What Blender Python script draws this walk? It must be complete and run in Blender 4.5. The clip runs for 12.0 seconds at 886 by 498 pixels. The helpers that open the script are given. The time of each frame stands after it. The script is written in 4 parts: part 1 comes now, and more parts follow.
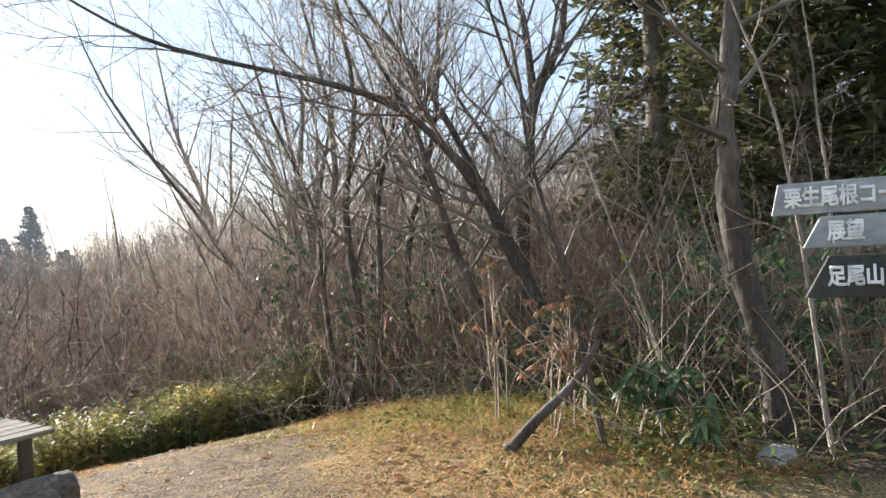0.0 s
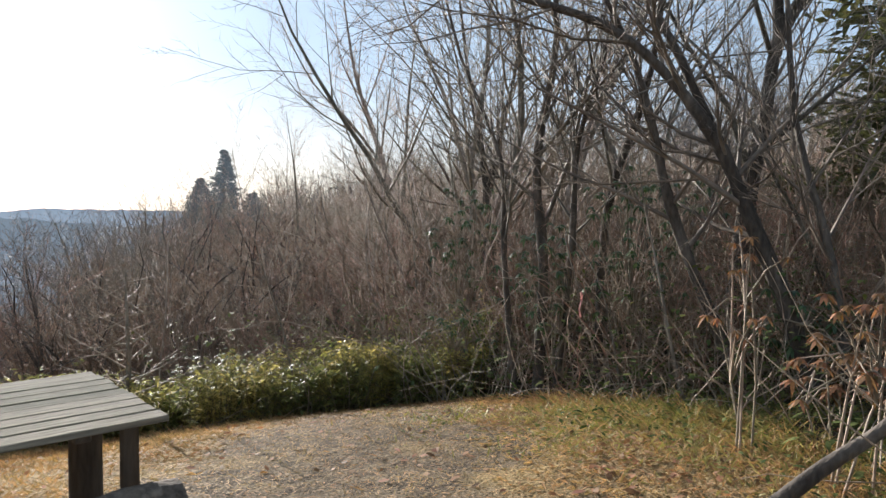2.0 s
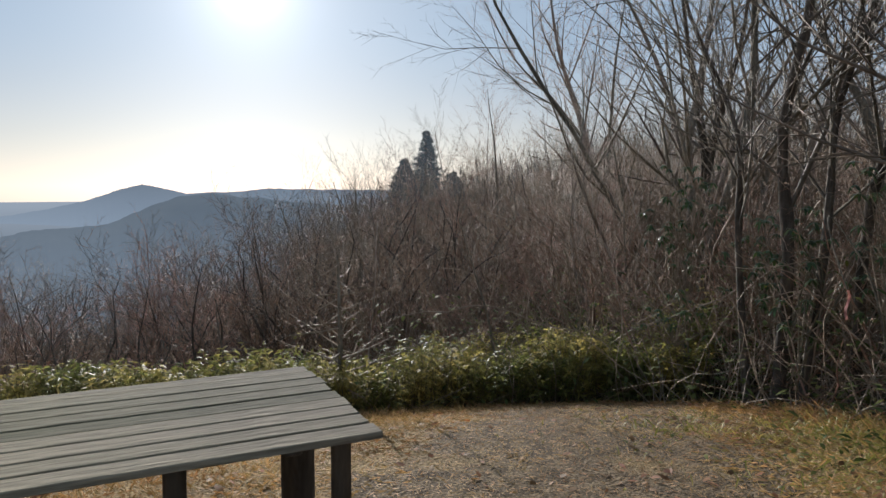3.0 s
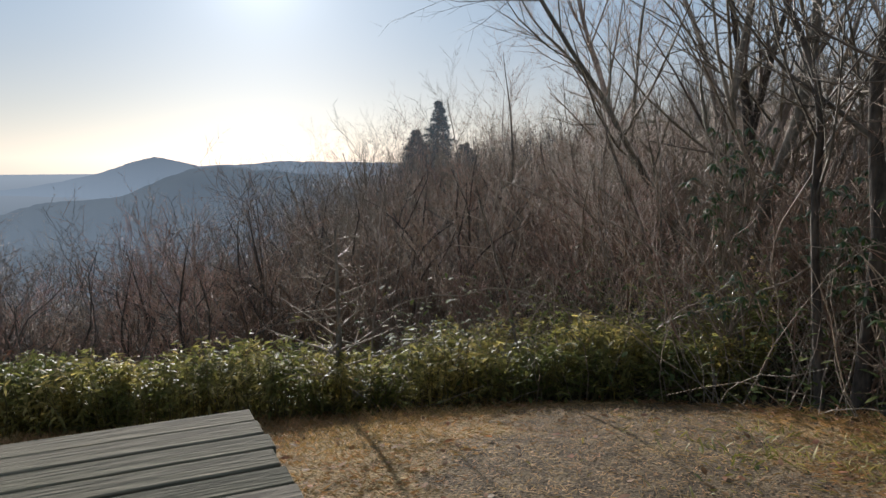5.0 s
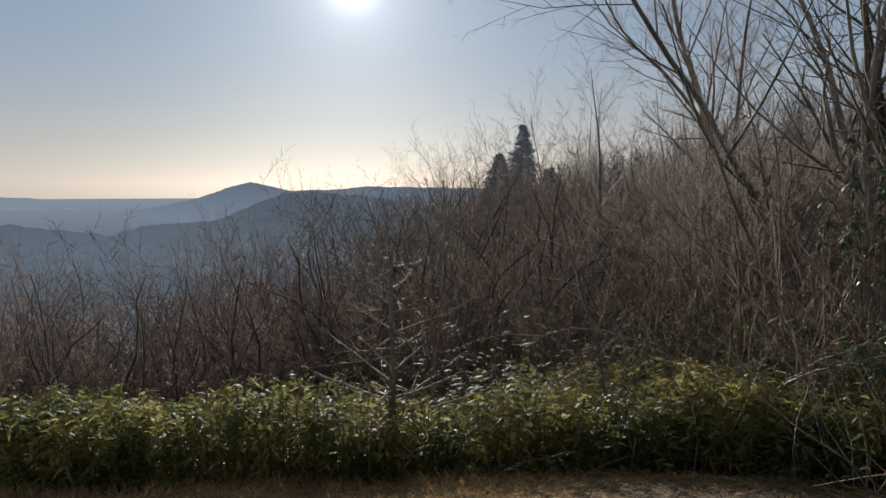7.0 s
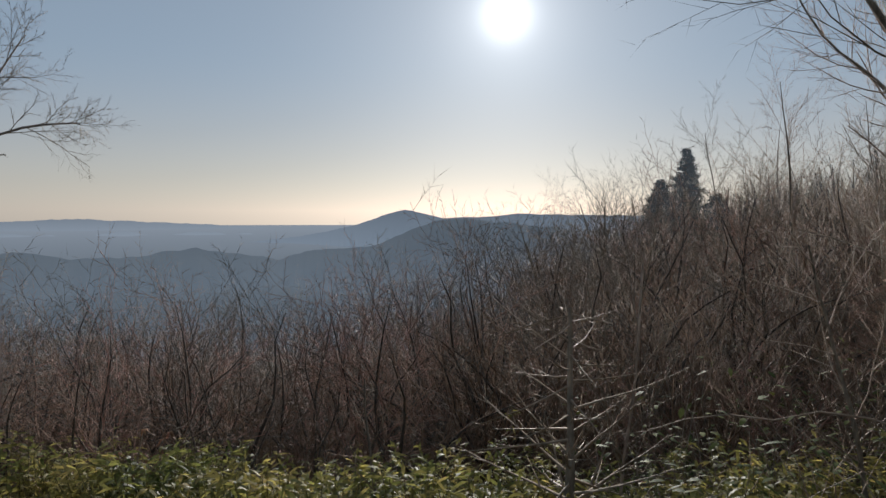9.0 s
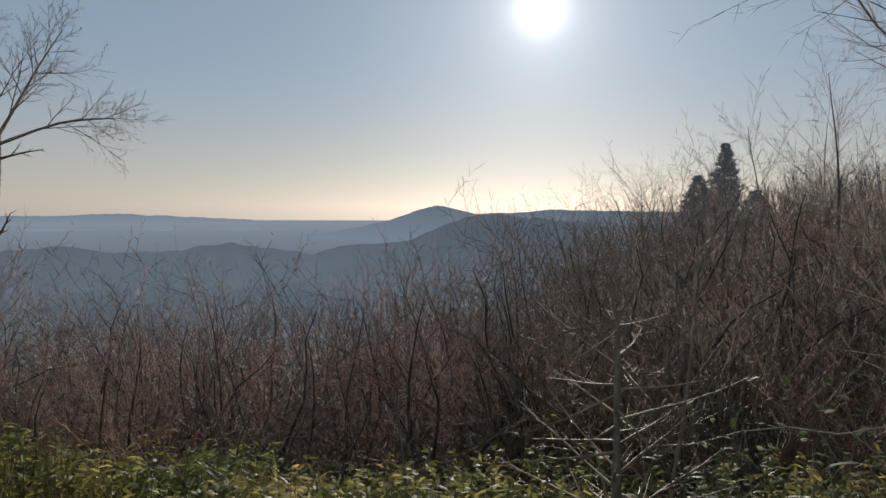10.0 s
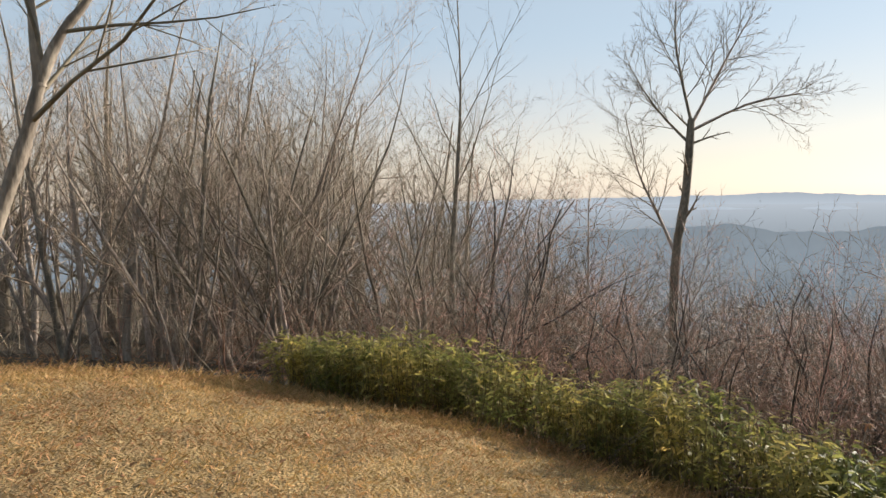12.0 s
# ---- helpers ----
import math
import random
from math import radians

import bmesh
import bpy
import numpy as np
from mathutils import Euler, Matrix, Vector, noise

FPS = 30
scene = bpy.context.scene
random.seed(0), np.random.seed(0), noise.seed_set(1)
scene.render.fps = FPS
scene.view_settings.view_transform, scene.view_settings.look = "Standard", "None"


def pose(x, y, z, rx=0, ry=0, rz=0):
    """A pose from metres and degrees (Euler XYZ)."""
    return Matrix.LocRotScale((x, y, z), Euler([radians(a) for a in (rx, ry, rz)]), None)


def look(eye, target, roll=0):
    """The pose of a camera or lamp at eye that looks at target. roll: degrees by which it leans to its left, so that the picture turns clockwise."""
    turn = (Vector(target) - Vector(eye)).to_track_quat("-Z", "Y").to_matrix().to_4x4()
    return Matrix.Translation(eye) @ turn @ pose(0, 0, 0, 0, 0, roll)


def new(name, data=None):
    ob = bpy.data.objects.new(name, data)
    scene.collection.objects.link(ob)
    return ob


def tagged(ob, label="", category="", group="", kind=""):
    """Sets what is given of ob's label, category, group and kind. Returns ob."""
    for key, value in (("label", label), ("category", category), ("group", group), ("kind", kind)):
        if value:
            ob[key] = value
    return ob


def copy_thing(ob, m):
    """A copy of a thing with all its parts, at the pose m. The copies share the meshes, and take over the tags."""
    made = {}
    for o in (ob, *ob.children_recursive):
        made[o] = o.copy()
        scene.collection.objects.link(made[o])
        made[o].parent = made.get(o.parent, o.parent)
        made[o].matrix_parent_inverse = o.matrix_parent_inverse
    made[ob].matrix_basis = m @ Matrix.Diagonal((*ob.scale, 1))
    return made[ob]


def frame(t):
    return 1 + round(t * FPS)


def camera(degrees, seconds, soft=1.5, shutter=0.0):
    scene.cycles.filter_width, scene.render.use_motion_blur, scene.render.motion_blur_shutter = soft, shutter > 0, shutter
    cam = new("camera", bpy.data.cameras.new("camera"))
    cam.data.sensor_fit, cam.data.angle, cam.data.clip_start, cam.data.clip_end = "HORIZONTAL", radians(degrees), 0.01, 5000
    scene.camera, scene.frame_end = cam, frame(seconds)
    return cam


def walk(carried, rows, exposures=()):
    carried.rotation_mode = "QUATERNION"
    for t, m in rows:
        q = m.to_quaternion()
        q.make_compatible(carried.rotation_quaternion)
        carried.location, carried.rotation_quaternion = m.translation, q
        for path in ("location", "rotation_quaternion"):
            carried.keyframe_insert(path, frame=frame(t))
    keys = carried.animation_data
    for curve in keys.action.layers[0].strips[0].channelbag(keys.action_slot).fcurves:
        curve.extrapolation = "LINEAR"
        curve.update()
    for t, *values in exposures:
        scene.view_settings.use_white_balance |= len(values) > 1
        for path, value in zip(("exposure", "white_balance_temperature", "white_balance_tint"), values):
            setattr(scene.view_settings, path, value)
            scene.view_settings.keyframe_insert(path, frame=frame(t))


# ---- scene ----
cam = camera(65.1, 12.0)
PATH = [
    (0, (-0.045, 0.027, 1.501), (-0.052, 2.027, 1.482), -3.5),
    (0.5, (-0.183, 0.315, 1.499), (-0.279, 2.313, 1.472), -2.8),
    (1, (-0.275, 0.674, 1.474), (-0.587, 2.649, 1.433), -2.0),
    (1.5, (-0.423, 1.045, 1.433), (-0.859, 2.996, 1.350), -1.2),
    (2, (-0.488, 1.288, 1.456), (-0.958, 3.228, 1.341), 0.5),
    (2.5, (-0.602, 1.507, 1.473), (-1.535, 3.267, 1.296), -1.4),
    (3, (-0.815, 1.705, 1.476), (-1.800, 3.436, 1.296), 0.1),
    (4.8, (-1.331, 2.540, 1.398), (-2.338, 4.252, 1.161), -0.5),
    (5, (-1.383, 2.648, 1.394), (-2.393, 4.354, 1.136), 0.1),
    (5.5, (-1.443, 2.930, 1.388), (-2.283, 4.733, 1.177), 0.5),
    (6, (-1.524, 3.165, 1.367), (-2.543, 4.875, 1.172), 0.0),
    (6.5, (-1.676, 3.365, 1.328), (-2.773, 5.028, 1.146), -0.1),
    (7, (-1.865, 3.604, 1.301), (-3.079, 5.183, 1.115), 0.2),
    (7.5, (-2.137, 3.859, 1.267), (-3.542, 5.272, 1.093), 0.1),
    (7.7, (-2.246, 3.952, 1.259), (-3.656, 5.363, 1.121), 0.6),
    (9.3, (-2.941, 4.488, 1.317), (-4.481, 5.758, 1.203), 0.2),
    (9.5, (-2.981, 4.512, 1.301), (-4.524, 5.780, 1.181), 0.4),
    (10, (-3.074, 4.569, 1.312), (-4.659, 5.783, 1.190), 0.3),
    (10.5, (-3.131, 4.549, 1.312), (-4.728, 5.750, 1.215), 0.1),
    (11, (-3.175, 4.497, 1.304), (-4.784, 5.683, 1.211), 0.6),
    (11.5, (-3.219, 4.453, 1.294), (-5.138, 5.004, 1.170), 0.7),
    (12, (-3.139, 4.346, 1.299), (-5.073, 3.865, 1.129), -1.1),
]
EXPOSURE = [(0, 1.82, 6050, 10), (0.5, 1.6, 6050, 10), (1.0, 1.35, 6050, 10), (2.0, 1.2, 6000, 10), (2.5, 0.85, 5950, 10), (3.0, 0.45, 5950, 10), (5, 0.4, 5950, 10), (5.5, 0.3, 5950, 10), (6.0, 0.35, 5950, 10), (6.5, 0.05, 5950, 10), (7.5, 0.0, 6000, 10), (9.3, 0.02, 6050, 10), (11, 0.02, 6100, 10), (11.5, 0.02, 6100, 10), (12, 1.08, 6600, 10)]
walk(cam, [(t, look(eye, target, roll)) for t, eye, target, roll in PATH], EXPOSURE)

# ---- world, sun, exposure ----
SUN_AZ, SUN_EL = -44.8, 15.5
world = bpy.data.worlds.new("world")
scene.world = world
world.use_nodes = True
wn = world.node_tree
sky = wn.nodes.new("ShaderNodeTexSky")
sky.sky_type, sky.sun_disc = "NISHITA", False
sky.sun_elevation, sky.sun_rotation = radians(SUN_EL), radians(SUN_AZ)
sky.altitude, sky.air_density, sky.dust_density, sky.ozone_density = 400, 1.0, 0.35, 1.6
pale = wn.nodes.new("ShaderNodeHueSaturation")
pale.inputs["Saturation"].default_value = 0.58
wn.links.new(sky.outputs[0], pale.inputs["Color"])
veil = wn.nodes.new("ShaderNodeMix")
veil.data_type = "RGBA"
veil.inputs[0].default_value = 0.5
toward = wn.nodes.new("ShaderNodeTexCoord")
height, rise, band = wn.nodes.new("ShaderNodeSeparateXYZ"), wn.nodes.new("ShaderNodeMapRange"), wn.nodes.new("ShaderNodeMix")
band.data_type = "RGBA"
rise.inputs[1].default_value, rise.inputs[2].default_value = 0.0, 0.22
rise.interpolation_type = "SMOOTHSTEP"
band.inputs[6].default_value, band.inputs[7].default_value = (9.0, 7.7, 6.7, 1), (5.4, 6.9, 8.4, 1)
wn.links.new(toward.outputs["Generated"], height.inputs[0])
wn.links.new(height.outputs[2], rise.inputs[0])
wn.links.new(rise.outputs[0], band.inputs[0])
wn.links.new(band.outputs[2], veil.inputs[7])
wn.links.new(pale.outputs[0], veil.inputs[6])
wn.links.new(veil.outputs[2], wn.nodes["Background"].inputs[0])
# bright aureole of the low sun in haze
dot = wn.nodes.new("ShaderNodeVectorMath")
dot.operation = "DOT_PRODUCT"
dot.inputs[1].default_value = (math.sin(radians(SUN_AZ)) * math.cos(radians(SUN_EL)), math.cos(radians(SUN_AZ)) * math.cos(radians(SUN_EL)), math.sin(radians(SUN_EL)))
wn.links.new(toward.outputs["Generated"], dot.inputs[0])
total = None
for power, strength in ((2200.0, 14.0), (350.0, 5.0), (50.0, 2.0)):
    pw, ml = wn.nodes.new("ShaderNodeMath"), wn.nodes.new("ShaderNodeMath")
    pw.operation, ml.operation, pw.use_clamp = "POWER", "MULTIPLY_ADD", True
    pw.inputs[1].default_value, ml.inputs[1].default_value = power, strength
    wn.links.new(dot.outputs["Value"], pw.inputs[0])
    wn.links.new(pw.outputs[0], ml.inputs[0])
    ml.inputs[2].default_value = 0
    if total:
        wn.links.new(total, ml.inputs[2])
    total = ml.outputs[0]
glow = wn.nodes.new("ShaderNodeMix")
glow.data_type, glow.blend_type = "RGBA", "ADD"
glow.inputs[0].default_value = 1.0
tint = wn.nodes.new("ShaderNodeVectorMath")
tint.operation = "SCALE"
tint.inputs[0].default_value = (1.0, 0.97, 0.92)
wn.links.new(total, tint.inputs["Scale"])
wn.links.new(veil.outputs[2], glow.inputs[6])
wn.links.new(tint.outputs[0], glow.inputs[7])
wn.links.new(glow.outputs[2], wn.nodes["Background"].inputs[0])
wn.nodes["Background"].inputs[1].default_value = 0.055
sun = new("sun", bpy.data.lights.new("sun", "SUN"))
sun.data.energy, sun.data.angle, sun.data.color = 5.0, radians(0.6), (1.0, 0.91, 0.80)
sx, sy, sz = math.sin(radians(SUN_AZ)) * math.cos(radians(SUN_EL)), math.cos(radians(SUN_AZ)) * math.cos(radians(SUN_EL)), math.sin(radians(SUN_EL))
sun.matrix_world = look((sx * 40, sy * 40, sz * 40), (0, 0, 0))


# ---- materials ----
def material(name, base, rough=0.8, spread=(0.75, 1.25), scale=8.0, fine=60.0, bump=0.3, second=None, spec=0.3, through_light=0.0, per="", stretch=(1, 1, 1), detail=6.0, lit_gain=1.0):
    """A dielectric with grain at two scales, an optional second colour in patches, and variation from piece to piece."""
    m = bpy.data.materials.new(name)
    m.use_nodes = True
    t = m.node_tree
    n, link = t.nodes, t.links.new
    b = n["Principled BSDF"]
    co = n.new("ShaderNodeTexCoord")
    mp = n.new("ShaderNodeMapping")
    mp.inputs["Scale"].default_value = stretch
    link(co.outputs["Object"], mp.inputs[0])
    big, small = n.new("ShaderNodeTexNoise"), n.new("ShaderNodeTexNoise")
    for k, s in ((big, scale), (small, fine)):
        k.inputs["Scale"].default_value, k.inputs["Detail"].default_value = s, detail
        link(mp.outputs[0], k.inputs["Vector"])
    mixc = n.new("ShaderNodeMix")
    mixc.data_type = "RGBA"
    a = (*base, 1)
    c2 = (*(second or [v * 0.6 for v in base]), 1)
    mixc.inputs[6].default_value, mixc.inputs[7].default_value = a, c2
    ramp = n.new("ShaderNodeMapRange")
    ramp.inputs[1].default_value, ramp.inputs[2].default_value = 0.40, 0.62
    link(big.outputs[0], ramp.inputs[0])
    link(ramp.outputs[0], mixc.inputs[0])
    val = n.new("ShaderNodeMapRange")
    val.inputs[1].default_value, val.inputs[2].default_value = 0.25, 0.75
    val.inputs[3].default_value, val.inputs[4].default_value = spread
    link(small.outputs[0], val.inputs[0])
    hs = n.new("ShaderNodeHueSaturation")
    link(mixc.outputs[2], hs.inputs["Color"])
    if per:
        if per == "island":
            g = n.new("ShaderNodeNewGeometry")
            rnd = g.outputs["Random Per Island"]
        else:
            g = n.new("ShaderNodeObjectInfo")
            rnd = g.outputs["Random"]
        pr = n.new("ShaderNodeMapRange")
        pr.inputs[3].default_value, pr.inputs[4].default_value = 0.6, 1.4
        link(rnd, pr.inputs[0])
        mul = n.new("ShaderNodeMath")
        mul.operation = "MULTIPLY"
        link(pr.outputs[0], mul.inputs[0])
        link(val.outputs[0], mul.inputs[1])
        link(mul.outputs[0], hs.inputs["Value"])
        hr = n.new("ShaderNodeMapRange")
        hr.inputs[3].default_value, hr.inputs[4].default_value = 0.515, 0.48
        link(rnd, hr.inputs[0])
        link(hr.outputs[0], hs.inputs["Hue"])
    else:
        link(val.outputs[0], hs.inputs["Value"])
    link(hs.outputs[0], b.inputs["Base Color"])
    b.inputs["Roughness"].default_value = rough
    b.inputs["Specular IOR Level"].default_value = spec
    if bump:
        bp = n.new("ShaderNodeBump")
        bp.inputs["Strength"].default_value, bp.inputs["Distance"].default_value = bump, 0.02
        link(small.outputs[0], bp.inputs["Height"])
        link(bp.outputs[0], b.inputs["Normal"])
    if through_light:
        tr, ms = n.new("ShaderNodeBsdfTranslucent"), n.new("ShaderNodeMixShader")
        gain = n.new("ShaderNodeVectorMath")
        gain.operation = "MULTIPLY"
        gain.inputs[1].default_value = (lit_gain, lit_gain * 0.95, lit_gain * 0.7)
        link(hs.outputs[0], gain.inputs[0])
        link(gain.outputs[0], tr.inputs[0])
        ms.inputs[0].default_value = through_light
        link(b.outputs[0], ms.inputs[1])
        link(tr.outputs[0], ms.inputs[2])
        link(ms.outputs[0], n["Material Output"].inputs[0])
    return m


def distant(name, colour, haze_colour, amount, scale=0.02, low=None, high=None):
    """Far wooded ground mixed with emission that paints the haze, paler in the hollows."""
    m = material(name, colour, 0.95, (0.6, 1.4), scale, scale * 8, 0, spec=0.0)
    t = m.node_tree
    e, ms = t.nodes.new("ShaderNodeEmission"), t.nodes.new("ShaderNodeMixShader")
    e.inputs[0].default_value, e.inputs[1].default_value = (*haze_colour, 1), 1.0
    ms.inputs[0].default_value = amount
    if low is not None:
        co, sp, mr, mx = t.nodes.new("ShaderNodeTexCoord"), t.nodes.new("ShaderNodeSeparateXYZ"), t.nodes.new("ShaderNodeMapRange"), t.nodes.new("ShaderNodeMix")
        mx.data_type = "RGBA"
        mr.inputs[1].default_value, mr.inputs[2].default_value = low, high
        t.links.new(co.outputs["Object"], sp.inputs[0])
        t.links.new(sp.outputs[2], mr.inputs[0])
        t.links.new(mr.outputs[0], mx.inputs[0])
        mx.inputs[6].default_value = (*[v * 1.35 + 0.02 for v in haze_colour], 1)
        mx.inputs[7].default_value = (*haze_colour, 1)
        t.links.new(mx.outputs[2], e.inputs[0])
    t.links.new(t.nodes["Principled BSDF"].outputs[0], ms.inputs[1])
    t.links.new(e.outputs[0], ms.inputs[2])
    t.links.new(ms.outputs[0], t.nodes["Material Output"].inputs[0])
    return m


BARK = material("bark", (0.195, 0.163, 0.128), 0.9, (0.55, 1.45), 3, 30, 0.6, (0.34, 0.29, 0.235), per="object", stretch=(1, 1, 0.35))
BARK_DARK = material("bark_dark", (0.062, 0.05, 0.04), 0.9, (0.5, 1.5), 3, 30, 0.9, (0.13, 0.108, 0.088), stretch=(1, 1, 0.35))
BARK_PALE = material("bark_pale", (0.17, 0.14, 0.11), 0.85, (0.6, 1.35), 4, 26, 0.7, (0.28, 0.24, 0.19), stretch=(1, 1, 0.3))
TWIG = material("twig", (0.215, 0.168, 0.116), 0.66, (0.7, 1.3), 2, 12, 0, (0.30, 0.245, 0.18), per="object", spec=0.22)
TWIG_DARK = material("twig_dark", (0.11, 0.092, 0.072), 0.66, (0.7, 1.3), 2, 12, 0, (0.19, 0.16, 0.122), per="object", spec=0.22)
TWIG_RED = material("twig_red", (0.215, 0.128, 0.09), 0.66, (0.7, 1.3), 2, 12, 0, (0.33, 0.205, 0.135), per="object", spec=0.22)
SASA = material("sasa_leaf", (0.115, 0.13, 0.048), 0.52, (0.7, 1.35), 1.6, 40, 0.1, (0.27, 0.235, 0.09), spec=0.12, through_light=0.5, lit_gain=2.2, per="island")
CULM = material("culm", (0.20, 0.17, 0.07), 0.6, (0.7, 1.3), 4, 40, 0)
GRASS = material("dry_grass", (0.47, 0.315, 0.135), 0.7, (0.7, 1.3), 1.2, 12, 0, (0.30, 0.18, 0.08), through_light=0.3, per="island")
GREEN_GRASS = material("green_grass", (0.22, 0.23, 0.06), 0.6, (0.7, 1.3), 1.2, 12, 0, (0.34, 0.29, 0.10), through_light=0.3, per="island")
DEAD_LEAF = material("dead_leaf", (0.31, 0.17, 0.075), 0.7, (0.7, 1.3), 6, 40, 0, (0.21, 0.11, 0.06), through_light=0.35, per="island")
EVERGREEN = material("evergreen_leaf", (0.045, 0.085, 0.03), 0.35, (0.7, 1.3), 3, 30, 0, (0.07, 0.11, 0.035), spec=0.5, through_light=0.2, per="island")
COVER = material("ground_cover_leaf", (0.075, 0.10, 0.035), 0.6, (0.7, 1.3), 3, 30, 0, (0.15, 0.16, 0.05), spec=0.06, through_light=0.25, per="island")
NEEDLE = material("cedar_needle", (0.07, 0.08, 0.036), 0.8, (0.7, 1.3), 1, 14, 0, (0.105, 0.10, 0.05), per="island", through_light=0.35, lit_gain=1.6)
PLANK = material("weathered_plank", (0.27, 0.24, 0.165), 0.9, (0.5, 1.35), 5, 90, 0.45, (0.17, 0.15, 0.11), spec=0.08, per="object", stretch=(1, 0.06, 1))
POST = material("dark_post", (0.11, 0.09, 0.07), 0.9, (0.6, 1.4), 5, 40, 0.6, stretch=(1, 1, 0.2))
LOGBARK = material("log_bark", (0.105, 0.08, 0.06), 0.95, (0.5, 1.4), 6, 40, 0.9, (0.18, 0.14, 0.105))
CUT = material("cut_wood", (0.40, 0.30, 0.19), 0.8, (0.7, 1.2), 12, 60, 0.2)
BOARD = material("sign_board", (0.35, 0.36, 0.355), 0.6, (0.75, 1.2), 6, 50, 0.2, (0.27, 0.285, 0.295), stretch=(0.2, 1, 1))
BOARD_DARK = material("sign_board_dark", (0.05, 0.05, 0.045), 0.7, (0.7, 1.3), 6, 50, 0.3)
LETTER = material("sign_paint", (0.90, 0.90, 0.88), 0.5, (0.9, 1.1), 20, 80, 0)
TAPE = material("marker_tape", (0.62, 0.33, 0.33), 0.5, (0.85, 1.15), 20, 80, 0, through_light=0.4)
STONE = material("stone", (0.42, 0.38, 0.33), 0.9, (0.6, 1.3), 6, 40, 0.6)

# ground: dry turf, worn soil and leaf litter
GROUND = bpy.data.materials.new("ground")
GROUND.use_nodes = True


def ground_material():
    t = GROUND.node_tree
    n, link = t.nodes, t.links.new
    b = n["Principled BSDF"]
    co = n.new("ShaderNodeTexCoord")

    def noise_at(scale, detail=6):
        k = n.new("ShaderNodeTexNoise")
        k.inputs["Scale"].default_value, k.inputs["Detail"].default_value = scale, detail
        link(co.outputs["Object"], k.inputs["Vector"])
        return k.outputs[0]

    def span(src, lo, hi, a=0.0, z=1.0):
        k = n.new("ShaderNodeMapRange")
        for i, v in enumerate((lo, hi, a, z)):
            k.inputs[i + 1].default_value = v
        link(src, k.inputs[0])
        return k.outputs[0]

    def mix(f, a, c):
        k = n.new("ShaderNodeMix")
        k.data_type = "RGBA"
        link(f, k.inputs[0])
        for i, v in ((6, a), (7, c)):
            if isinstance(v, tuple):
                k.inputs[i].default_value = (*v, 1)
            else:
                link(v, k.inputs[i])
        return k.outputs[2]

    att = n.new("ShaderNodeAttribute")
    att.attribute_name = "cover"
    sep = n.new("ShaderNodeSeparateColor")
    link(att.outputs["Color"], sep.inputs[0])
    turf = mix(span(noise_at(2.5), 0.4, 0.65), (0.31, 0.22, 0.105), (0.21, 0.145, 0.075))
    soil = mix(span(noise_at(7), 0.38, 0.62), (0.195, 0.145, 0.09), (0.10, 0.074, 0.048))
    litter = mix(span(noise_at(9), 0.35, 0.65), (0.055, 0.046, 0.034), (0.105, 0.08, 0.056))
    worn = n.new("ShaderNodeMath")
    worn.operation = "ADD"
    link(sep.outputs[0], worn.inputs[0])
    link(span(noise_at(1.4), 0.3, 0.7, -0.5, 0.3), worn.inputs[1])
    c = mix(span(worn.outputs[0], 0.35, 0.65), turf, soil)
    c = mix(sep.outputs[1], c, litter)
    hs = n.new("ShaderNodeHueSaturation")
    link(span(noise_at(55, 7), 0.32, 0.68, 0.3, 1.65), hs.inputs["Value"])
    link(c, hs.inputs["Color"])
    link(hs.outputs[0], b.inputs["Base Color"])
    b.inputs["Roughness"].default_value = 0.95
    b.inputs["Specular IOR Level"].default_value = 0.1
    bp = n.new("ShaderNodeBump")
    bp.inputs["Strength"].default_value, bp.inputs["Distance"].default_value = 0.9, 0.05
    link(noise_at(45), bp.inputs["Height"])
    link(bp.outputs[0], b.inputs["Normal"])
    # haze over the far plain, painted as emission that grows with distance
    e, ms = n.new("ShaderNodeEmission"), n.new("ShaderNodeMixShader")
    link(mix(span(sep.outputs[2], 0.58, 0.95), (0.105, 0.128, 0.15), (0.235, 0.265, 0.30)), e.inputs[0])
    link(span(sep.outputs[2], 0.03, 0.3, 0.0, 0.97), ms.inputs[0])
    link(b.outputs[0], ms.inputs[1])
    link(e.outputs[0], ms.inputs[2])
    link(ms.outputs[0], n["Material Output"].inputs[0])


ground_material()
# the hills carry their blue haze as emission, slightly less the nearer they are
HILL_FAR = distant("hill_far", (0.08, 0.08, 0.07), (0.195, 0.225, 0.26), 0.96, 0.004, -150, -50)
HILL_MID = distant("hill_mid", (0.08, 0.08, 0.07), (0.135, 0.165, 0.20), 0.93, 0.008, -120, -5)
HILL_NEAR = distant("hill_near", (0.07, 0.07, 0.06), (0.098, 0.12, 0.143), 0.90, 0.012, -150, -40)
# needles of the far cedars, with grey haze mixed in as emission
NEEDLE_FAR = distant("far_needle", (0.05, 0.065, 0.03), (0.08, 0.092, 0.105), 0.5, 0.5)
# far wood: brown twig colour, part of it replaced by emissive bluish haze
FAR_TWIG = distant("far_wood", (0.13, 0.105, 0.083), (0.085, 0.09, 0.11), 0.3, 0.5)


